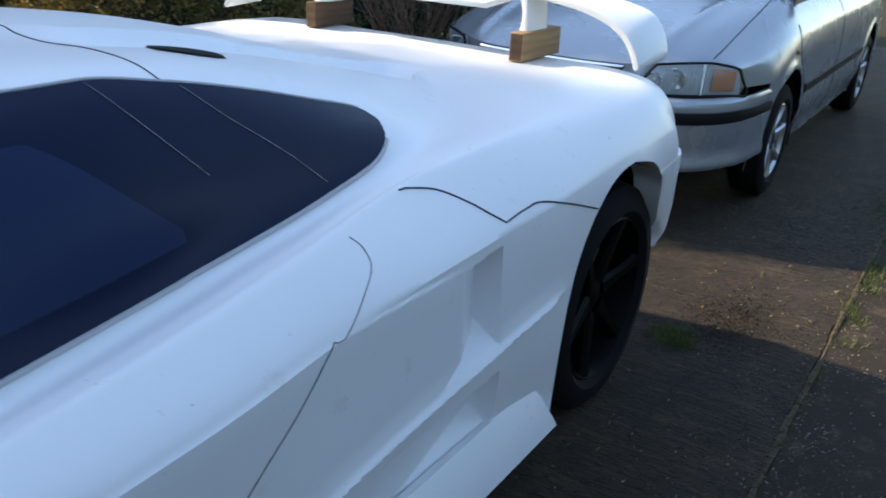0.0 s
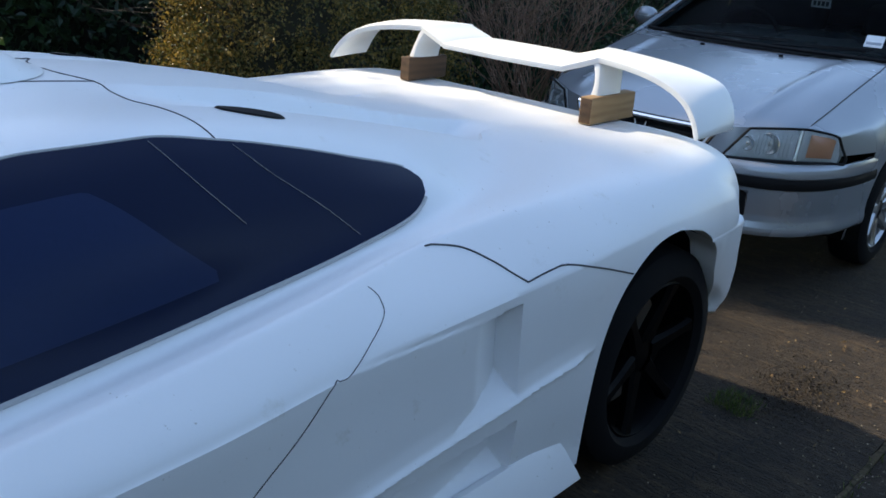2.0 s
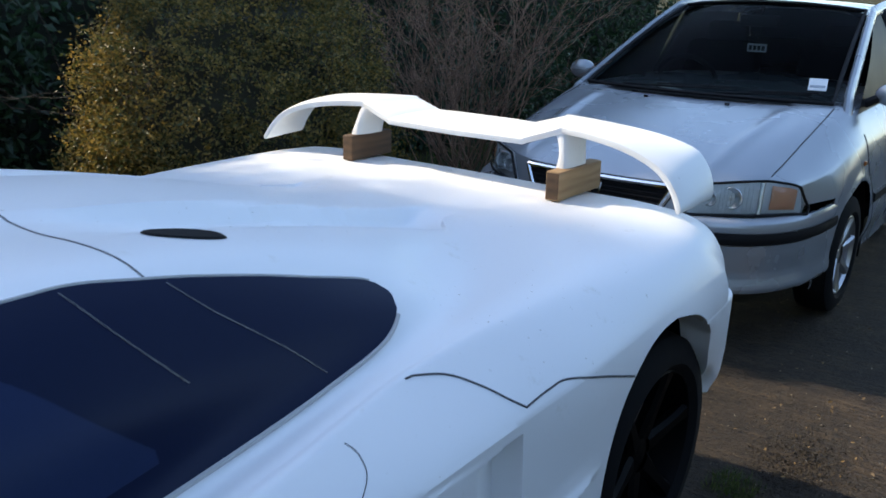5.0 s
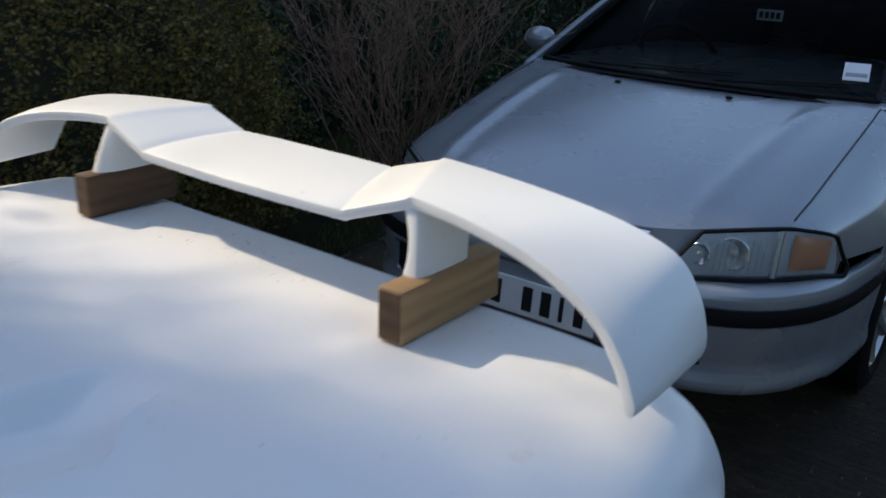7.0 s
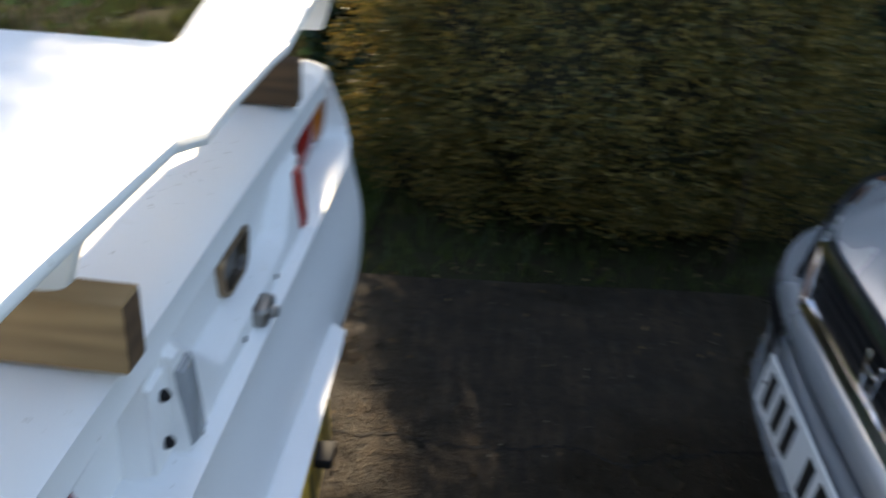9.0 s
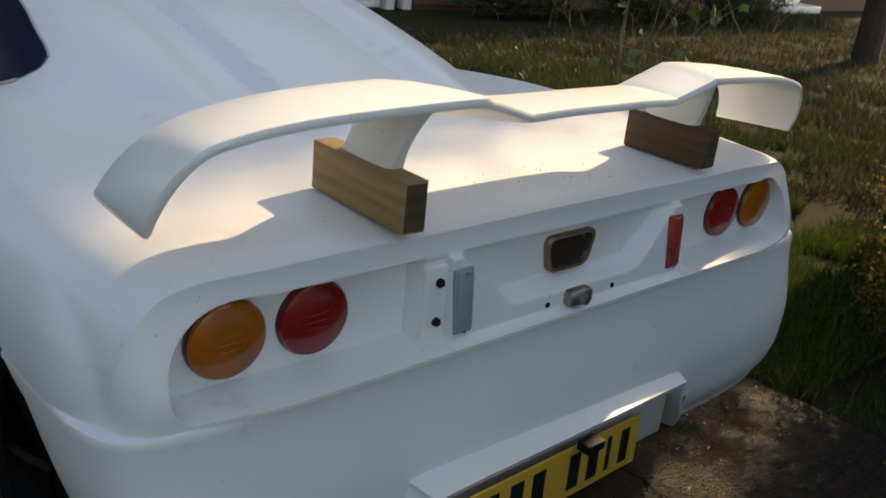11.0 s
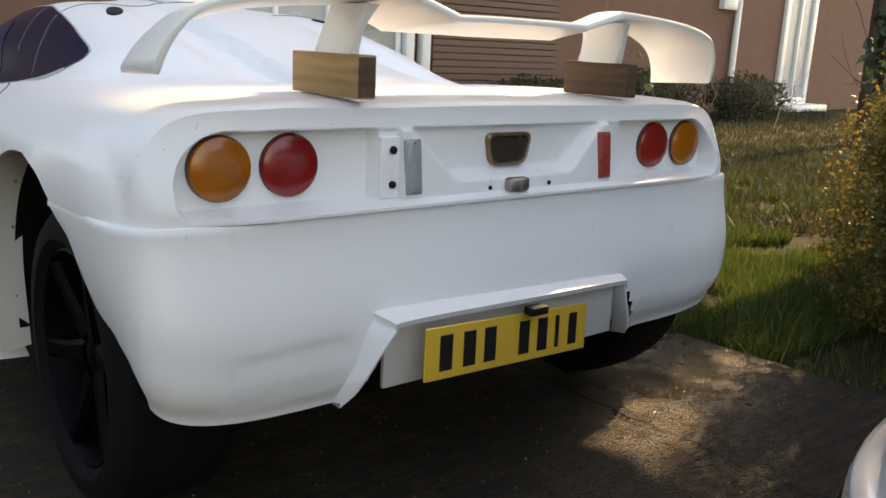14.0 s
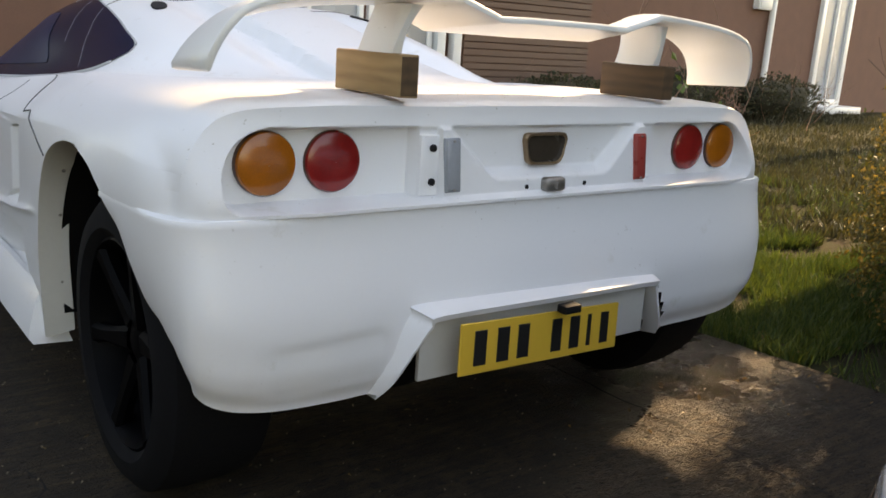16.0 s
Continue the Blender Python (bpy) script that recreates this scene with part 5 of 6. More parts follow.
def pillar(points, w, name="pillar", material=SILVER, thick=0.6):
    rows = []
    for i, p in enumerate(points):
        p = Vector(p)
        d = (Vector(points[min(i + 1, len(points) - 1)]) - Vector(points[max(0, i - 1)])).normalized()
        a = Vector((1 if p.x > 0 else -1, 0, 0.25)).normalized()
        b = d.cross(a).normalized()
        rows.append([p + a * (w * thick * math.sin(q)) + b * (w * math.cos(q)) for q in np.linspace(0, 2 * math.pi, 11)[:-1]])
    bm, v = grid_bm(rows, close=True)
    bm.faces.new(v[0]), bm.faces.new(v[-1])
    bmesh.ops.recalc_face_normals(bm, faces=bm.faces)
    part(name, bm, material, hatch)


for s in (1, -1):
    pillar([(s * 0.735, 1.13, 0.850), (s * 0.722, 1.18, 0.925), (s * 0.69, 1.31, 0.995), (s * 0.645, 1.60, 1.135), (s * 0.60, 1.88, 1.265), (s * 0.56, 2.14, 1.370), (s * 0.55, 2.5, 1.400), (s * 0.545, 3.0, 1.395), (s * 0.535, 3.40, 1.355)], 0.037)
    pillar([(s * 0.745, 2.28, 0.93), (s * 0.66, 2.33, 1.15), (s * 0.565, 2.38, 1.385)], 0.040, material=BLACK)
    pillar([(s * 0.54, 3.34, 1.355), (s * 0.63, 3.62, 1.12), (s * 0.71, 3.90, 0.94)], 0.07)

    def side_glass(u, v, y0, y1, s=s):
        y = lerp(y0, y1, (u + 1) / 2)
        y = lerp(y, max(y0 + 0.05, min(y, 3.35)), 0) + (0.86 * v * (1 - (u + 1) / 2) if y0 < 1.5 else 0) - (0.5 * v * ((u + 1) / 2) if y1 > 3.5 else 0)
        return Vector((s * (lerp(0.752, 0.565, v) + 0.02 * math.sin(math.pi * v)), y, lerp(0.925, 1.385, v)))
    for y0, y1 in ((1.26, 2.27), (2.33, 3.78)):
        gl = part("side_glass", patch(lambda u, v: side_glass(u, v, y0, y1), 10, 6), SIDE_DARK, hatch)
    # door mirror with its shell
    mir = bmesh.new()
    bmesh.ops.create_uvsphere(mir, u_segments=18, v_segments=12, radius=1)
    for v in mir.verts:
        if v.co.y > 0.35:
            v.co.y = 0.35
    bmesh.ops.scale(mir, vec=(0.080, 0.055, 0.056), verts=mir.verts)
    bmesh.ops.translate(mir, vec=(s * 0.85, 1.47, 1.005), verts=mir.verts)
    mo = part("door_mirror", mir, SILVER, hatch, "rounded silver door mirror")
    part("mirror_arm", tube_bm([(s * 0.735, 1.44, 0.955), (s * 0.79, 1.455, 0.985), (s * 0.83, 1.47, 1.0)], 0.022, 8), BLACK, mo)
    # shut lines
    for pts in ([(1.20, 0.84), (1.205, 0.70), (1.41, 0.45), (1.42, 0.24)], [(2.30, 0.90), (2.32, 0.60), (2.30, 0.24)]):
        fine = spline(pts, [6] * (len(pts) - 1))
        part("panel_gap", tube_bm([hb_on(float(y), float(z), s, 0.0005) for y, z in fine], 0.003, 5), GAP, hatch)
    part("panel_gap", tube_bm([hb_top(s * x, y, 0.001) for x, y in spline([(0.655, 0.135), (0.662, 0.30), (0.668, 0.6), (0.672, 0.9), (0.67, 1.13)], [8] * 4)], 0.003, 5), GAP, hatch)
    rub = []
    for y in np.arange(1.43, 3.30, 0.05):
        p = hb_on(float(y), 0.50, s, 0.006)
        rub.append([p + Vector((s * a, 0, b)) for a, b in ((-0.004, 0.026), (0.006, 0.020), (0.006, -0.020), (-0.004, -0.026))])
    bm, v = grid_bm(rub, close=True)
    bm.faces.new(v[0]), bm.faces.new(v[-1])
    bmesh.ops.recalc_face_normals(bm, faces=bm.faces)
    part("rubbing_strip", bm, BLACK, hatch, "black side rubbing strip")
    part("side_repeater", box_bm((0.010, 0.045, 0.022), hb_on(1.10, 0.72, s, 0.004) + Vector((0, 0.02, 0)), 0.004), AMBER, hatch, "amber side repeater")
    wheel_thing(hatch, (s * 0.755, 1.06, 0.285), s, 0.285, 0.175, ALLOY, 7, 0.19)
    wheel_thing(hatch, (s * 0.755, 3.68, 0.285), s, 0.285, 0.175, ALLOY, 7, 0.19)
    for yc in (1.06, 3.68):
        rows = [[(s * x, yc + 0.36 * math.cos(a), 0.27 + 0.40 * math.sin(a)) for x in (0.83, 0.55)] for a in np.linspace(-0.2, math.pi + 0.2, 20)]
        bm, v = grid_bm(rows)
        c = bm.verts.new((s * 0.55, yc, 0.27))
        for a, b in zip(v, v[1:]):
            bm.faces.new((a[1], b[1], c))
        part("wheel_well", bm, WELL, hatch)

part("rear_glass", patch(lambda u, v: Vector((lerp(0.66, 0.53, v) * u, lerp(3.95, 3.36, v), lerp(0.97, 1.40, v))), 8, 4), SIDE_DARK, hatch)
part("underbody", box_bm((1.40, 3.6, 0.12), (0, 2.35, 0.27), 0.02), WELL, hatch)
part("rear_bumper", box_bm((1.60, 0.22, 0.36), (0, 4.42, 0.45), 0.06, 3), SILVER, hatch)
part("cowl", patch(lambda u, v: Vector((0.69 * u, lerp(1.03, 1.12, v) + 0.10 * u * u, 0.962 - 0.012 * u * u + 0.008 * v)), 20, 3), BLACK, hatch, "black plastic scuttle under the windscreen")
for x in (-0.213, 0.213):
    part("washer_jet", box_bm((0.022, 0.014, 0.010), hb_top(x, 0.985, 0.005), 0.003), BLACK, hatch)
for x0, x1 in ((-0.42, 0.18), (0.12, 0.56)):
    arm = [screen_pt(lerp(x0, x1, t) / 0.66, 0.01 + 0.035 * t, 0.012) for t in np.linspace(0, 1, 8)]
    w = part("wiper", tube_bm(arm, 0.005, 6), BLACK, hatch, "black wiper arm and blade")
    part("wiper_blade", tube_bm([p + Vector((0.03, 0.012, 0.010)) for p in arm[2:]], 0.004, 5), BLACK, w)

# inside of the hatchback
part("dashboard", box_bm((1.26, 0.42, 0.20), (0, 1.62, 0.865), 0.06, 3), CABIN, hatch, "dark dashboard")
part("cabin_floor", box_bm((1.40, 2.5, 0.10), (0, 2.6, 0.42), 0.02), CABIN, hatch)
for s in (1, -1):
    seat = part("front_seat", box_bm((0.48, 0.16, 0.62), (s * 0.36, 2.42, 0.86), 0.06, 3, rot=Euler((-0.22, 0, 0)).to_matrix()), CABIN, hatch, "dark cloth front seat")
    seat.data.transform(pose(0, 0, 0))
    part("headrest", box_bm((0.26, 0.10, 0.17), (s * 0.36, 2.50, 1.20), 0.04, 3), CABIN, seat)
    part("seat_cushion", box_bm((0.50, 0.50, 0.14), (s * 0.36, 2.20, 0.60), 0.05, 3), CABIN, seat)
part("rear_seat", box_bm((1.28, 0.16, 0.60), (0, 3.25, 0.86), 0.05, 3, rot=Euler((-0.25, 0, 0)).to_matrix()), CABIN, hatch)
wheel_ring = [(-0.36 + 0.185 * math.cos(a), 1.90 - 0.07 * math.sin(a), 0.93 + 0.165 * math.sin(a)) for a in np.linspace(0, 2 * math.pi, 29)]
sw = part("steering_wheel", tube_bm(wheel_ring, 0.014, 8, cap=False), BLACK, hatch, "black steering wheel")
part("wheel_boss", box_bm((0.18, 0.05, 0.09), (-0.36, 1.90, 0.925), 0.02), BLACK, sw)
mirror_in = part("rear_view_mirror", box_bm((0.22, 0.03, 0.065), (0.02, 1.92, 1.312), 0.012), BLACK, hatch)
part("mirror_stalk", tube_bm([(0.02, 1.92, 1.33), (0.02, 1.96, 1.39)], 0.010, 6), BLACK, mirror_in)
part("hanger_cord", tube_bm([(0.04, 1.90, 1.28), (0.042, 1.86, 1.19)], 0.002, 4), BLACK, mirror_in)
card = part("hanging_card", box_bm((0.110, 0.003, 0.046), (0.045, 1.85, 1.165), 0.001, rot=None), PLATE_WHITE, mirror_in, "small white card hung from the mirror")
for k in range(4):
    part("mark", box_bm((0.017, 0.002, 0.026), (0.045 - 0.036 + 0.024 * k, 1.8475, 1.165), 0.0005, 1), INK, card)
disc = part("tax_disc", box_bm((0.085, 0.003, 0.105), (0, 0, 0), 0.001), PLATE_WHITE, hatch, "pale paper permit behind the windscreen")
disc.matrix_local = Matrix.Translation(screen_pt(0.86, 0.14, 0.004)) @ pose(0, 0, 0, -62, 0, 12)
part("mark", box_bm((0.07, 0.002, 0.02), (0, -0.002, -0.02), 0.0005), GREY_LENS, disc)

# ---- garden ----
def leaves(name, centres, size, material, parent=None, label="", seed=1, spread=0.5, up=0.3, fold=0.25, slim=0.55):
    """Small folded leaves, one at each centre, turned at random; one mesh."""
    r = np.random.default_rng(seed)
    c = np.asarray(centres, float)
    n = len(c)
    d = r.normal(size=(n, 3))
    d[:, 2] = d[:, 2] * spread + up
    d /= np.linalg.norm(d, axis=1)[:, None]
    a = np.cross(d, r.normal(size=(n, 3)))
    a /= np.linalg.norm(a, axis=1)[:, None]
    b = np.cross(d, a)
    s = size * r.uniform(0.6, 1.3, n)[:, None]
    tip, base = c + a * s, c - a * s
    l, q = c + b * s * slim + d * s * fold, c - b * s * slim + d * s * fold
    v = np.stack((base, l, tip, q), 1).reshape(-1, 3)
    i = np.arange(n) * 4
    f = np.concatenate((np.stack((i, i + 1, i + 2), 1), np.stack((i, i + 2, i + 3), 1)))
    return raw(name, v.tolist(), f.tolist(), material, parent, label)


def lumpy_core(name, centre, radii, material, parent, amount=0.18, seed=0.0, seg=28):
    bm = bmesh.new()
    bmesh.ops.create_uvsphere(bm, u_segments=seg, v_segments=seg // 2, radius=1)
    for v in bm.verts:
        k = 1 + amount * noise.noise(v.co * 2.1 + Vector((seed, 0, 0))) + amount * 0.5 * noise.noise(v.co * 5 + Vector((seed, 4, 0)))
        v.co = Vector((centre[0] + v.co.x * radii[0] * k, centre[1] + v.co.y * radii[1] * k, max(0.02, centre[2] + v.co.z * radii[2] * k)))
    return part(name, bm, material, parent)


def blob_points(centre, radii, n, seed, shell=0.35, power=2.6, rough=0.16, base=0.04):
    """Points in the outer layer of a boxy, uneven blob."""
    r = np.random.default_rng(seed)
    u = r.normal(size=(n * 2, 3))
    u /= (np.abs(u) ** power).sum(1)[:, None] ** (1 / power)
    rad = 1 - shell * r.random(len(u)) ** 1.7
    lump = np.array([noise.noise(Vector(p) * 2.6 + Vector((seed * 3.1, 0, 0))) + 0.7 * noise.noise(Vector(p) * 6.5 + Vector((0, seed * 1.7, 0))) for p in u])
    p = np.array(centre) + u * np.array(radii) * (rad * (1 + rough * lump))[:, None]
    return p[p[:, 2] > base][:n]


def twigs(name, root, count, height, spread, material, parent=None, seed=3, label="", forks=3, thick=0.009, sides=4, scatter=1.0):
    """Branching bare stems that rise from the root, each a mesh of its own."""
    r = random.Random(seed)

    def stem(p, d, length, rad, depth, verts, faces):
        pts, n = [p], 6
        for k in range(n):
            d = (d + Vector((r.gauss(0, .13), r.gauss(0, .13), r.gauss(0.02, .10)))).normalized()
            p = p + d * (length / n)
            pts.append(p)
            if depth and k > 0 and r.random() < 0.62:
                s = (d + Vector((r.gauss(0, .55), r.gauss(0, .55), r.gauss(.12, .35)))).normalized()
                stem(p, s, length * r.uniform(.35, .65), rad * (1 - k / n) * .62 + .0008, depth - 1, verts, faces)
        first = len(verts)
        for i, q in enumerate(pts):
            t = (pts[min(i + 1, n)] - pts[max(i - 1, 0)]).normalized()
            a = t.cross(Vector((.3, .5, .81))).normalized()
            b = t.cross(a)
            w = rad * (1 - .8 * i / n) + .0007
            for m in range(sides):
                e = 2 * math.pi * m / sides
                verts.append(tuple(q + a * (w * math.cos(e)) + b * (w * math.sin(e))))
        for i in range(n):
            for m in range(sides):
                o, w = first + i * sides, (m + 1) % sides
                faces.append((o + m, o + w, o + sides + w, o + sides + m))

    for _ in range(count):
        a = r.uniform(0, 2 * math.pi)
        d = Vector((math.cos(a) * spread * r.random(), math.sin(a) * spread * r.random(), 1)).normalized()
        at = Vector(root) + Vector((r.gauss(0, .09), r.gauss(0, .14), 0)) * scatter
        verts, faces = [], []
        stem(at, d, height * r.uniform(.6, 1.1), thick * r.uniform(.6, 1.2), forks, verts, faces)
        raw(name, verts, faces, material, parent, label, smooth=True)


# near-black colour stands for the shade deep inside the foliage
CORE = mat("hedge_shade_core", (0.010, 0.012, 0.006), 0.95, vary=0.4, scale=12, bump=0.3)

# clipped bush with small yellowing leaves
# dark core colour stands in for shade between the leaves
INNER = mat("shrub_shade_core", (0.028, 0.025, 0.012), 0.95, vary=0.5, scale=14, fine=60, bump=0.5)
bush = thing("garden_bush", "dense bush of small green and yellowing leaves beside the drive", "bush", (0, 0, 0))
B1, R1 = (-2.08, 0.72, 0.74), (0.58, 0.84, 0.84)
# a solid lump coloured as inner shade, not a real trunk
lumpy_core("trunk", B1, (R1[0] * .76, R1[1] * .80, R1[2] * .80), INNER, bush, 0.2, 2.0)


def clumps(seed):
    """Leaves gathered in tufts over three rounded masses, with gaps between the tufts."""
    r = np.random.default_rng(seed)
    c = np.concatenate((blob_points(B1, R1, 2300, 5, 0.22, 2.2, 0.16), blob_points((-2.06, 1.34, 0.52), (0.48, 0.36, 0.54), 330, 8, 0.3, 2.2, 0.2), blob_points((-2.14, -0.02, 0.40), (0.44, 0.26, 0.42), 200, 9, 0.3, 2.2, 0.2)))
    size = r.uniform(0.022, 0.055, len(c))
    k = r.integers(0, len(c), 115000)
    p = c[k] + r.normal(size=(115000, 3)) * size[k][:, None] * (1, 1, 0.8)
    return p[p[:, 2] > 0.03]


leaves("crown", clumps(4), 0.0105, BUSH_LEAF, bush, "small green, yellow and russet leaves", 11, slim=0.6)
twigs("branch", (-2.08, 0.62, 0.02), 14, 1.40, 0.8, BARK, bush, 21, forks=2, thick=0.004, scatter=2.2)

# bare twiggy shrub
shrub = thing("bare_shrub", "leafless brown twiggy shrub by the fence", "shrub", (-2.02, 2.62, 0))
twigs("stem", (0, 0, -0.02), 44, 1.40, 0.85, TWIG, shrub, 7, "thin bare brown stems", 3, 0.006)

# dark evergreen hedge and trees behind; unseen top made up to shape the sunlight
hedge = thing("evergreen_hedge", "tall dark evergreen hedge in shade behind the bush", "hedge", (-3.75, 0, 0))


def hedge_height(y):
    # invented gap that lets sun onto the tail, tall growth shades the rest
    h = 4.7 - 2.0 * step(-1.50, -1.28, y) * step(0.50, 0.10, y)
    # invented notch that lets sun reach the slab
    h -= 1.25 * step(-0.86, -0.70, y) * step(-0.06, -0.20, y)
    return h + 0.15 * noise.noise((y * 1.3, 0, 0))


def hedge_foot(y):
    """The growth is clear of the ground beyond the bush, opened for sun and view."""
    return 1.95 * step(-0.68, -0.90, y)


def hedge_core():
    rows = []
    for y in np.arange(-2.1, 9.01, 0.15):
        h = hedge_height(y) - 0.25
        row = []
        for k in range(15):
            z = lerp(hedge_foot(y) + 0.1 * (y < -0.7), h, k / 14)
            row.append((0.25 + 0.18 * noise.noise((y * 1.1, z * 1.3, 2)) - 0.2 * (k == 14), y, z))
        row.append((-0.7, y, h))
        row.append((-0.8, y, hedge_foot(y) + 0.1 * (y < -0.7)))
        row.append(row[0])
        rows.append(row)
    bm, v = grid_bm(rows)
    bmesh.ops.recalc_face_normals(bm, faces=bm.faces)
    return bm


# solid sheet, its dark colour painted in as shade behind the leaves
part("shade_core", hedge_core(), CORE, hedge)
r_ = np.random.default_rng(31)
hy = r_.uniform(-2.2, 9.0, 46000)
hz = r_.random(46000) ** 1.25
hz = np.array([lerp(hedge_foot(y), hedge_height(y), q) for y, q in zip(hy, hz)])
hx = 0.30 + 0.22 * np.array([noise.noise((y * 1.1, z * 1.3, 2)) + 0.6 * noise.noise((y * 3.1, z * 3.3, 5)) for y, z in zip(hy, hz)]) + r_.uniform(-0.15, 0.2, 46000)
leaves("foliage", np.stack((hx, hy, hz), 1), 0.036, DARK_LEAF, hedge, "glossy dark green leaves", 13)
ty = r_.uniform(-1.0, 0.7, 2500)
leaves("foliage", np.stack((r_.uniform(-0.7, 0.3, 2500), ty, np.array([hedge_height(y) for y in ty]) + r_.uniform(-0.2, 0.12, 2500)), 1), 0.036, DARK_LEAF, hedge, "", 14)

ey = 0.1 + 0.4 * r_.random(500)
leaves("foliage", np.stack((r_.uniform(-0.3, 0.3, 500), ey, r_.uniform(2.0, 3.4, 500)), 1), 0.036, DARK_LEAF, hedge, "", 15)

leaves("foliage", np.stack((r_.uniform(-0.9, 0.35, 6000), r_.normal(-2.12, 0.10, 6000), r_.uniform(1.95, 4.8, 6000)), 1), 0.036, DARK_LEAF, hedge, "", 18)

# made-up bough over the low place in the hedge, keeps sun off the bumper
lumpy_core("sun_block_bough", (0.2, -0.40, 2.58), (0.11, 0.80, 0.24), CORE, hedge, 0.2, 3.0)
leaves("foliage", np.stack((r_.normal(0.2, 0.10, 2600), r_.uniform(-1.15, 0.30, 2600), r_.normal(2.58, 0.13, 2600)), 1), 0.036, DARK_LEAF, hedge, "", 19)

# thin outer sprays and branches, added in the gap to soften the cast shadow's edge
ny_ = 13000
sy = -1.42 + 0.42 * (1 - np.sqrt(r_.random(ny_)))
leaves("shadow_edge_spray", np.stack((r_.uniform(-0.5, 0.3, ny_), sy, r_.uniform(2.1, 4.6, ny_)), 1), 0.011, DARK_LEAF, hedge, "", 16)
for k in range(26):
    z = 2.1 + 0.1 * k
    part("side_branch", tube_bm([(-0.2, -1.6, z - 0.2), (-0.15, -1.3, z - 0.05), (-0.1 + 0.1 * math.sin(k), -0.95 + 0.1 * math.cos(2 * k), z + 0.05)], [0.012, 0.008, 0.003], 5), BARK, hedge)

leaves("foliage", np.stack((r_.normal(0.72, 0.08, 4200), r_.uniform(1.15, 2.75, 4200), r_.random(4200) ** 1.3 * 1.0), 1), 0.026, DARK_LEAF, hedge, "", 17)

# unseen tree added to shade the car roof, its crown high over a bare trunk
def shade_tree(at, seed):
    tree = thing("shade_tree", "unseen tall tree with a dense dark crown, added to shade the car", "tree", at)
    r = np.random.default_rng(seed)
    crown, size = Vector((0, -0.75, 8.0)), (1.2, 2.1, 3.3)
    part("trunk", tube_bm([(0, 0, -0.1), (0.05, -0.03, 2.5), (-0.04, -0.3, 5.5), (0, -0.7, 10.4)], [.18, .14, .10, .02], 10), BARK, tree, "tapered brown trunk")
    for k in range(30):
        z, a = 5.2 + 0.17 * k, 2.4 * k + r.uniform(-.4, .4)
        wide = math.sqrt(max(0.05, 1 - ((z - crown.z) / size[2]) ** 2)) * r.uniform(.7, 1.0)
        foot = Vector((0, -0.3 - 0.4 * (z - 5.2) / 5.2, z - 0.2))
        tip = Vector((size[0] * wide * math.cos(a), crown.y + size[1] * wide * math.sin(a), z + 0.3))
        part("limb", tube_bm([foot, (foot + tip) / 2 + Vector((0, 0, -0.05)), tip], [.04, .025, .006], 5), BARK, tree)
    m = 70000
    d = r.normal(size=(m, 3))
    d /= np.linalg.norm(d, axis=1)[:, None]
    lump = np.array([noise.noise((a * 2.2, b * 2.2 + seed, c * 2.2)) for a, b, c in d])
    rad = (1 + 0.28 * lump) * (1 - 0.6 * r.random(m) ** 1.6)
    leaves("crown", d * rad[:, None] * size + np.array(crown), 0.085, TREE_LEAF, tree, "dull green and brown foliage", seed)


shade_tree((-10.5, -4.1, 0), 50)

# young plant with large leaves, close to the hedge
plant = thing("leafy_plant", "straggly young shrub with large pale green leaves", "shrub", (-1.95, -1.32, 0))
twigs("stem", (0, 0, -0.02), 7, 1.15, 0.5, TWIG, plant, 17, "", 1, 0.006)
pr = np.random.default_rng(6)
for k in range(60):
    at = [(pr.normal(0, .13), pr.normal(0.02, .16), pr.uniform(.5, 1.15))]
    leaves("leaf", at, 0.028, LAUREL, plant, "", 190 + k, slim=0.7)

# board fence in front of the hedge
fence = thing("board_fence", "low dark weathered board fence in front of the hedge", "fence", (-3.1, 0, 0))
for y in np.arange(1.45, 2.6, 1.0):
    part("post", box_bm((0.09, 0.09, 1.30), (-0.06, float(y), 0.64), 0.006), FENCE_WOOD, fence)
for k in range(3, 7):
    part("board", box_bm((0.022, 1.25, 0.125), (0.008 * (k % 2), 1.95, 0.17 + 0.168 * k), 0.004), FENCE_WOOD, fence)


def grass(name, areas, n, height, seed, label, parent=None, w=0.0028, blade=GRASS):
    r = np.random.default_rng(seed)
    P = []
    for (x0, x1, y0, y1), share in areas:
        m = int(n * share)
        P.append(np.stack((r.uniform(x0, x1, m), r.uniform(y0, y1, m), np.full(m, -0.03)), 1))
    p = np.concatenate(P)
    keep = np.array([noise.noise((x * 2.3, y * 2.3, 7)) > -0.25 and (x > 0 or x < verge(y) - 0.01) for x, y, _ in p])
    p = p[keep]
    m = len(p)
    a = r.uniform(0, 2 * math.pi, m)
    h = height * r.uniform(.4, 1.25, m)
    side = np.stack((np.cos(a), np.sin(a), np.zeros(m)), 1) * w
    lean = np.stack((r.normal(0, .35, m), r.normal(0, .35, m), np.ones(m)), 1) * h[:, None]
    v = np.stack((p - side, p + side, p + lean * .55 + side * .7, p + lean * .55 - side * .7, p + lean * (1, 1, .95) + np.stack((r.normal(0, .2, m), r.normal(0, .2, m), np.zeros(m)), 1) * h[:, None] * .5), 1).reshape(-1, 3)
    i = np.arange(m) * 5
    f = [(int(k), int(k + 1), int(k + 2), int(k + 3)) for k in i] + [(int(k + 3), int(k + 2), int(k + 4)) for k in i]
    ob = raw(name, v.tolist(), f, blade, parent)
    return tagged(ob, label, "grass", kind="stuff")


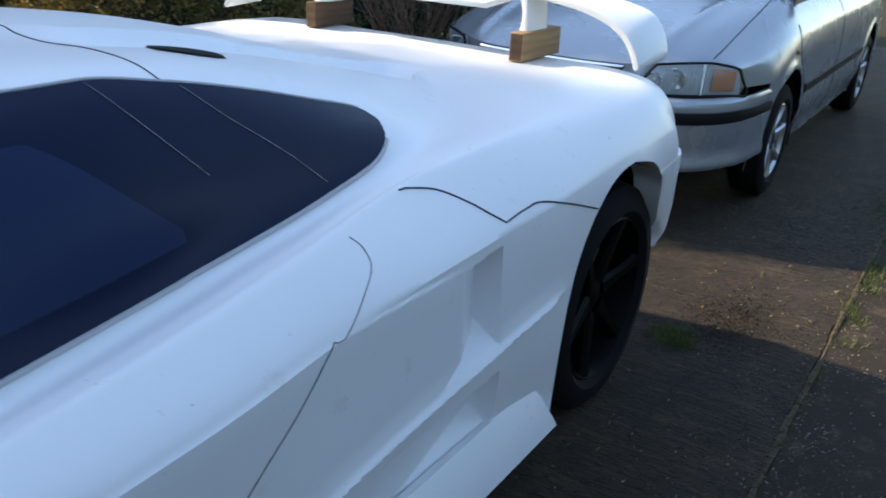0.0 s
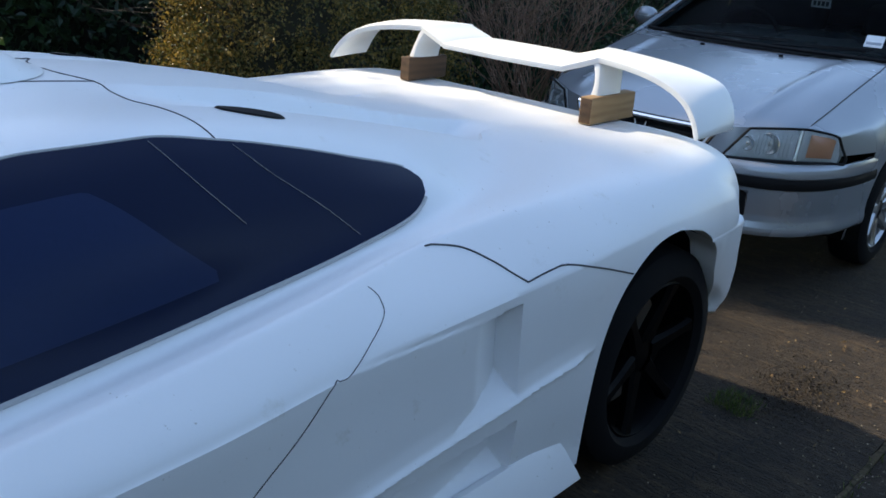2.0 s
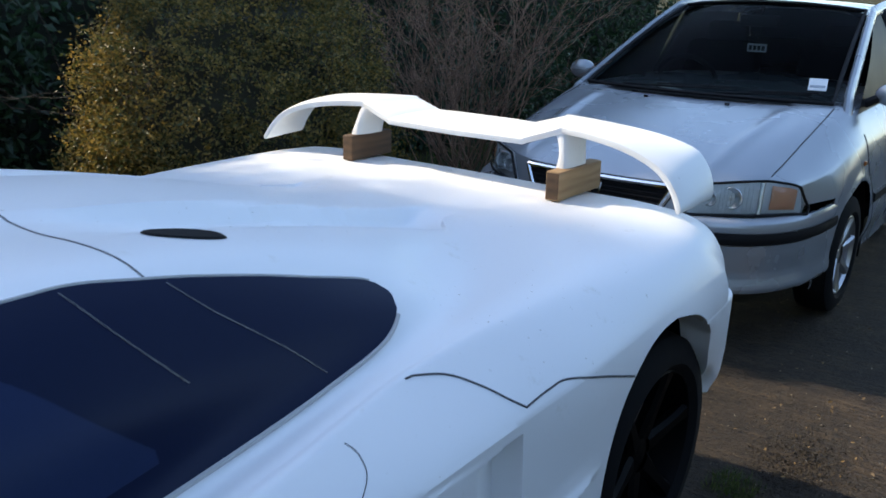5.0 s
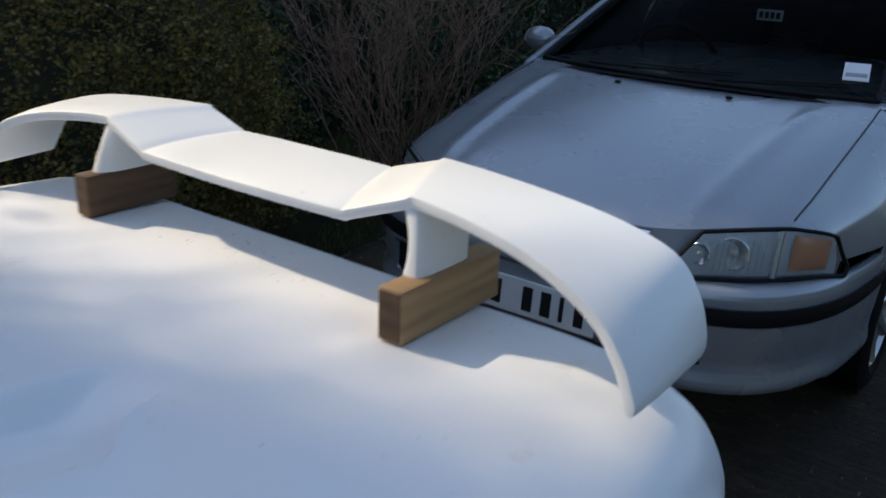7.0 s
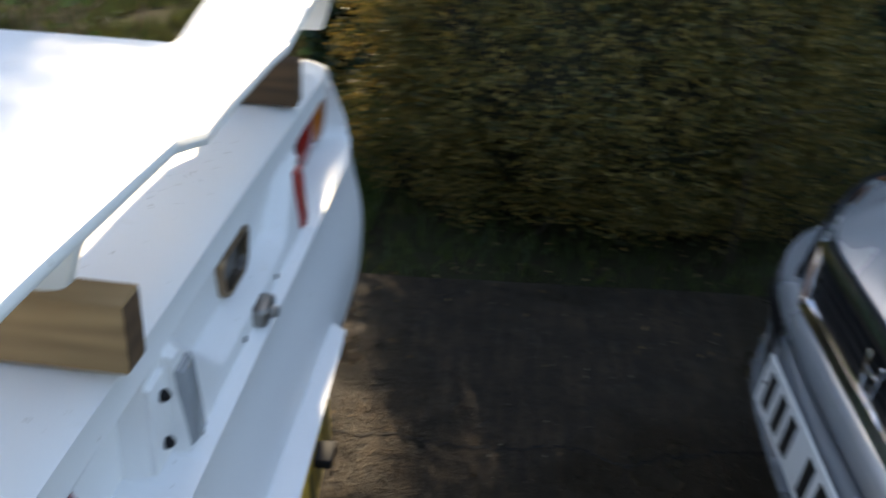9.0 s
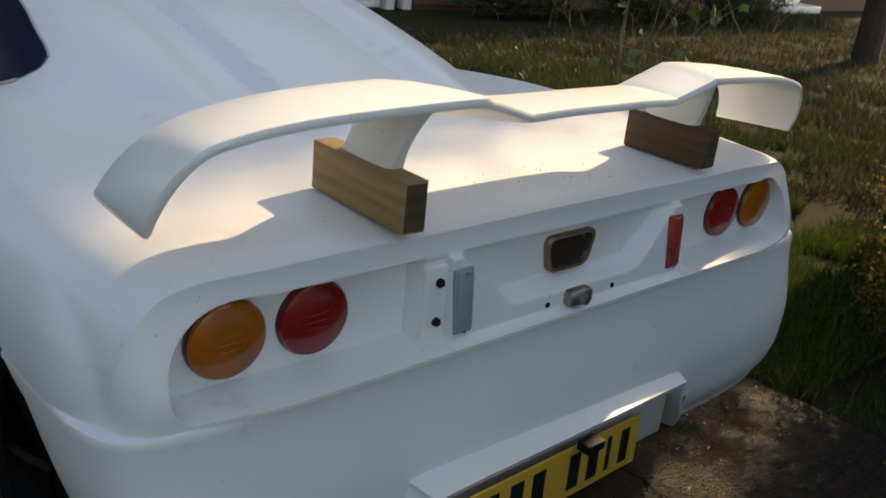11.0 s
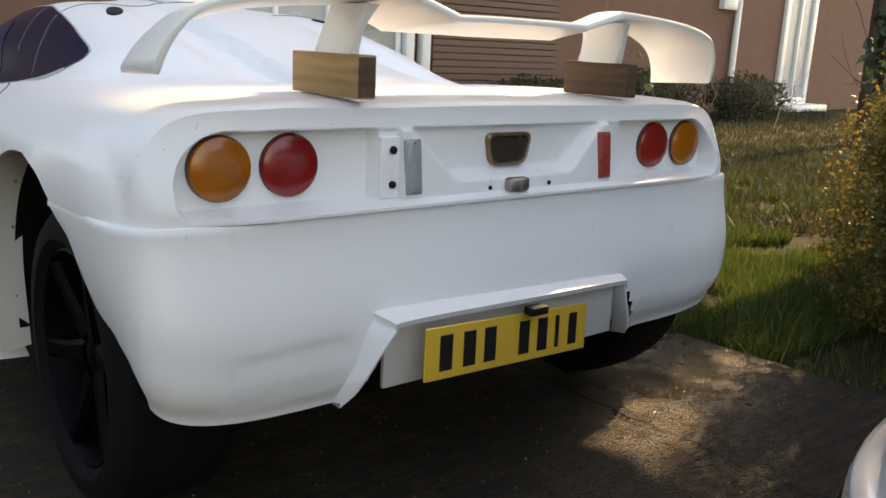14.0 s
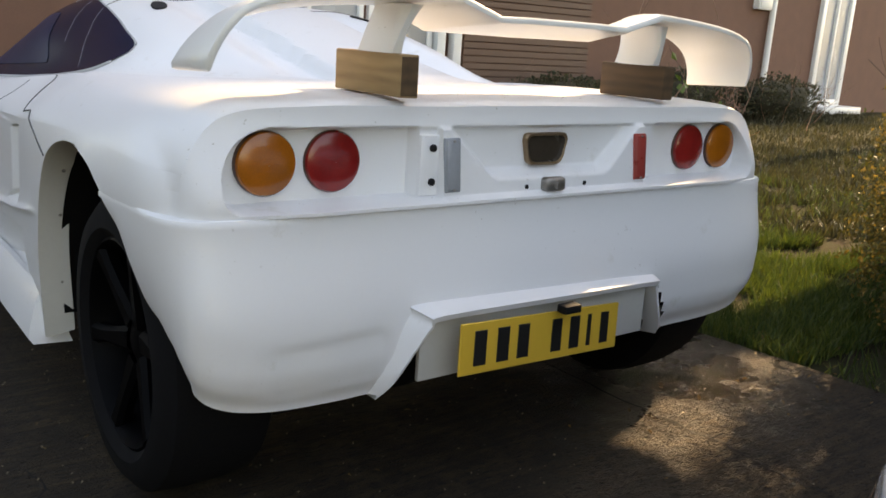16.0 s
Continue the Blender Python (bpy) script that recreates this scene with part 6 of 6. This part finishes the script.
grass("grass", [((-5.5, -0.85, -5.5, -1.6), .42), ((-3.4, -1.20, -1.6, -0.1), .45), ((-3.2, -1.32, -0.1, 5.5), .10), ((-9.0, -3.4, -4.0, 1.0), .05)], 75000, 0.085, 41, "rough grass verge along the drive slab")
grass("lawn", [((-8.0, -3.2, -6.5, 1.2), .6), ((-16.0, -8.0, -8.2, 2.0), .4)], 70000, 0.10, 47, "dull brownish rough lawn of the garden", w=0.007, blade=LAWN)
grass("weed_tuft", [((0.83, 0.97, 0.03, 0.17), .30), ((1.345, 1.375, -0.6, 2.6), .12), ((1.35, 1.42, 0.95, 1.30), .20), ((1.34, 1.42, 0.60, 0.85), .10), ((1.37, 1.47, 0.25, 0.45), .12), ((1.24, 1.42, 1.85, 2.35), .16)], 2600, 0.05, 43, "small weeds growing in the joint of the drive")


# fallen leaves and grit on the slab
lr = np.random.default_rng(77)
lx = np.concatenate((lr.normal(-1.45, .28, 260), lr.uniform(-1.2, 1.3, 160), lr.normal(1.05, .12, 40)))
ly = np.concatenate((lr.uniform(-1.0, 2.2, 260), lr.uniform(-2.5, 2.5, 160), lr.normal(0.55, .25, 40)))
tagged(leaves("fallen_leaves", np.stack((lx, ly, np.full(len(lx), 0.012)), 1), 0.009, DEADLEAF, None, "", 23, spread=0.3, up=2.0), "scattered dead leaves and bits on the concrete", "leaves", kind="stuff")
gx, gy = lr.uniform(-1.3, 3.2, 5200), lr.uniform(-2.6, 3.2, 5200)
gx[:1500] = lr.normal(1.36, 0.10, 1500)
tagged(leaves("grit", np.stack((gx, gy, np.full(len(gx), 0.006)), 1), 0.0038, mat("pale_grit", (0.17, 0.14, 0.10), 0.9, vary=0.3, scale=40, bump=0, island=0.6), None, "", 24, spread=1.0, up=0.6, slim=0.8), "loose grit on the drive", "grit", kind="stuff")


deck = []
wr = random.Random(31)
for k in range(70):
    q = on_top(wr.gauss(-0.06, 0.12), wr.uniform(-0.22, -0.06), 0.002)
    deck.append((q.x, q.y, q.z))
bits = mat("dark_debris", (0.034, 0.025, 0.015), 0.95, vary=0.4, scale=60, bump=0, island=0.5)
tagged(leaves("deck_dirt", np.array(deck), 0.0018, mat("brown_crumbs", (0.15, 0.10, 0.06), 0.95, vary=0.3, scale=60, bump=0, island=0.5), None, "", 26, spread=0.2, up=2.5, slim=0.6), "brown crumbs of dirt lying on the car's tail", "dirt", kind="stuff")
dr = np.random.default_rng(12)
tagged(leaves("leaf_litter", np.stack((dr.normal(1.03, .08, 1600), dr.normal(0.34, .13, 1600), dr.uniform(0.003, 0.012, 1600)), 1), 0.0045, bits, None, "", 25, spread=0.8, up=0.8), "dark rotted leaf litter lying by the wheel", "litter", kind="stuff")


def crack(points, width, seed):
    r = random.Random(seed)
    fine = spline(points, [16] * (len(points) - 1))
    rows = []
    for i, (x, y) in enumerate(fine):
        x, y = float(x) + r.gauss(0, .006), float(y) + r.gauss(0, .004)
        w = width * r.uniform(.4, 1.3)
        h = 0.006 * noise.noise((x * 1.6, y * 1.6, 3.0)) + 0.0024 * noise.noise((x * 7, y * 7, 1.0)) + 0.0025
        rows.append([(x - w, y, h), (x + w, y, h)])
    bm, _ = grid_bm(rows)
    tagged(part("slab_crack", bm, CRACK), "dark crack running along the concrete slab", "crack", kind="structure")


crack([(-.54, -1.2), (-.545, -.05), (-.566, .12), (-.555, .25), (-.56, .43), (-.585, .60), (-.55, .72), (-.60, .84), (-.64, 1.02), (-.64, 1.2), (-.62, 2.2)], 0.004, 1)
crack([(1.0, -.6), (1.02, -.2), (1.10, .02), (1.22, .05), (1.32, -.02)], 0.003, 2)

# house beyond the front of the kit car
GREY_DOOR = mat("grey_painted_door", (0.30, 0.30, 0.30), 0.45, vary=0.08, scale=4, bump=0.01)
house = thing("house", "brown brick house with white window frames and door", "house", (0, -8.4, 0))
part("wall", box_bm((26, 0.3, 5.4), (-9.5, -0.15, 2.66)), BRICK, house, "brown brick wall")
part("roof", box_bm((26.6, 4.2, 0.2), (-9.5, -1.4, 6.0), rot=None), FENCE_WOOD, house, "dark tiled roof")


def frame_set(parent, x0, x1, z0, z1, bar=0.07, middle=True):
    """White uprights and rails round an opening."""
    spans = [(x0, x0 + bar, z0, z1), (x1 - bar, x1, z0, z1), (x0 + bar, x1 - bar, z0, z0 + bar), (x0 + bar, x1 - bar, z1 - bar, z1)]
    if middle:
        spans.append(((x0 + x1) / 2 - .03, (x0 + x1) / 2 + .03, z0 + bar, z1 - bar))
    for a, b, c, d in spans:
        part("frame", box_bm((b - a, 0.10, d - c), ((a + b) / 2, 0.03, (c + d) / 2), 0.005), UPVC, parent)


def house_window(x0, x1, z0, z1, glaze):
    w = new("window")
    w.parent = house
    frame_set(w, x0, x1, z0, z1)
    part("pane", box_bm((x1 - x0 - .1, 0.02, z1 - z0 - .1), ((x0 + x1) / 2, 0.012, (z0 + z1) / 2)), glaze, w)
    part("sill", box_bm((x1 - x0 + .1, 0.16, 0.05), ((x0 + x1) / 2, 0.085, z0 - .025), 0.008), UPVC, w)


NET = mat("netted_window", (0.36, 0.38, 0.41), 0.25, vary=0.15, scale=3, fine=60, bump=0.02)
SHUTTER = mat("brown_shutter", (0.12, 0.062, 0.042), 0.6, vary=0.2, scale=3, bump=0.05)
house_window(-4.62, -3.06, 0.45, 2.2, NET)
side_door = new("side_door")
side_door.parent = house
tagged(side_door, "white framed glazed door")
frame_set(side_door, -16.55, -15.35, 0.1, 2.6, 0.14)
part("pane", box_bm((0.95, 0.02, 2.3), (-15.95, 0.012, 1.35)), NET, side_door)
part("doorstep", box_bm((1.5, 0.5, 0.14), (-15.95, 0.25, 0.05), 0.015), UPVC, side_door)
part("downpipe", tube_bm([(-13.62, 0.08, z) for z in (-0.05, 1.0, 2.0, 3.5, 5.3)], 0.06, 12), UPVC, house, "white rainwater downpipe")
meter = part("meter_box", box_bm((0.42, 0.14, 0.30), (-13.28, 0.07, 2.02), 0.015), UPVC, house, "white wall box")
part("lid", box_bm((0.34, 0.02, 0.22), (-13.28, 0.145, 2.02), 0.006), UPVC, meter)
door = new("front_door")
door.parent = house
tagged(door, "grey front door in a white frame")
frame_set(door, -5.72, -4.70, 0, 2.12, 0.08, False)
part("leaf", box_bm((0.86, 0.05, 2.0), (-5.21, 0.03, 1.02), 0.004), GREY_DOOR, door)
for z in (0.55, 1.45):
    part("door_panel", box_bm((0.58, 0.02, 0.62), (-5.21, 0.06, z), 0.012), GREY_DOOR, door)
part("letter_plate", box_bm((0.26, 0.012, 0.05), (-5.21, 0.06, 1.0), 0.004), STEEL, door)
for x in (-5.82, -6.10):
    part("porch_post", box_bm((0.14, 0.14, 2.3), (x, 0.10, 1.13), 0.01), UPVC, house, "white porch post")
shutter = new("garage_shutter")
shutter.parent = house
tagged(shutter, "brown slatted garage shutter")
for k in range(22):
    part("slat", box_bm((2.5, 0.03, 0.088), (-7.55, 0.03, 0.06 + 0.096 * k), 0.008, 1), SHUTTER, shutter)


def low_shrub(at, radii, n, seed):
    sh = thing("low_shrub", "low brown and green shrub in front of the house", "shrub", at, "shrubs by the house")
    # solid lump whose dark colour gives the shade inside the shrub
    lumpy_core("shade_core", (0, 0, radii[2]), (radii[0] * .7, radii[1] * .7, radii[2] * .75), INNER, sh, 0.2, seed)
    twigs("stem", (0, 0, -0.02), 9, radii[2] * 2.0, 1.2, TWIG, sh, seed, "", 2, 0.006, scatter=5.0)
    leaves("crown", blob_points((0, 0, radii[2]), radii, n, seed, 0.4, 2.1, 0.3), 0.03, TREE_LEAF, sh, "small dull leaves", seed)


for k, (x, y, a, b) in enumerate(((-7.6, -7.55, 1.1, 0.30), (-9.7, -7.2, 1.2, 0.42), (-11.9, -6.9, 1.2, 0.36))):
    low_shrub((x, y, 0), (a, 0.42, b), 2600, 71 + k)

# unseen plain hedge, added across the drive to darken the flank and reflections
CLOSING = mat("unseen_hedge_dark", (0.018, 0.028, 0.014), 0.95, vary=0.5, scale=6, fine=30, bump=0.8)
def closing_hedge():
    rows = []
    for y in np.arange(-14, 12.01, 0.25):
        h = 2.7 + 0.55 * noise.noise((y * 0.8, 9, 0)) + 0.25 * noise.noise((y * 2.7, 4, 0))
        rows.append([(6.0 + 0.1 * noise.noise((y * 2, k * 0.5, 0)), y, h * k / 8 - 0.04) for k in range(9)] + [(6.6, y, h + 0.1), (7.2, y, h - 0.2), (7.3, y, -0.04)])
    bm, v = grid_bm(rows)
    bm.faces.new(v[0]), bm.faces.new(v[-1])
    bmesh.ops.recalc_face_normals(bm, faces=bm.faces)
    return bm


tagged(part("unseen_hedge_east", closing_hedge(), CLOSING), "unseen plain dark hedge added to darken the flank and the glass", "hedge", kind="structure")
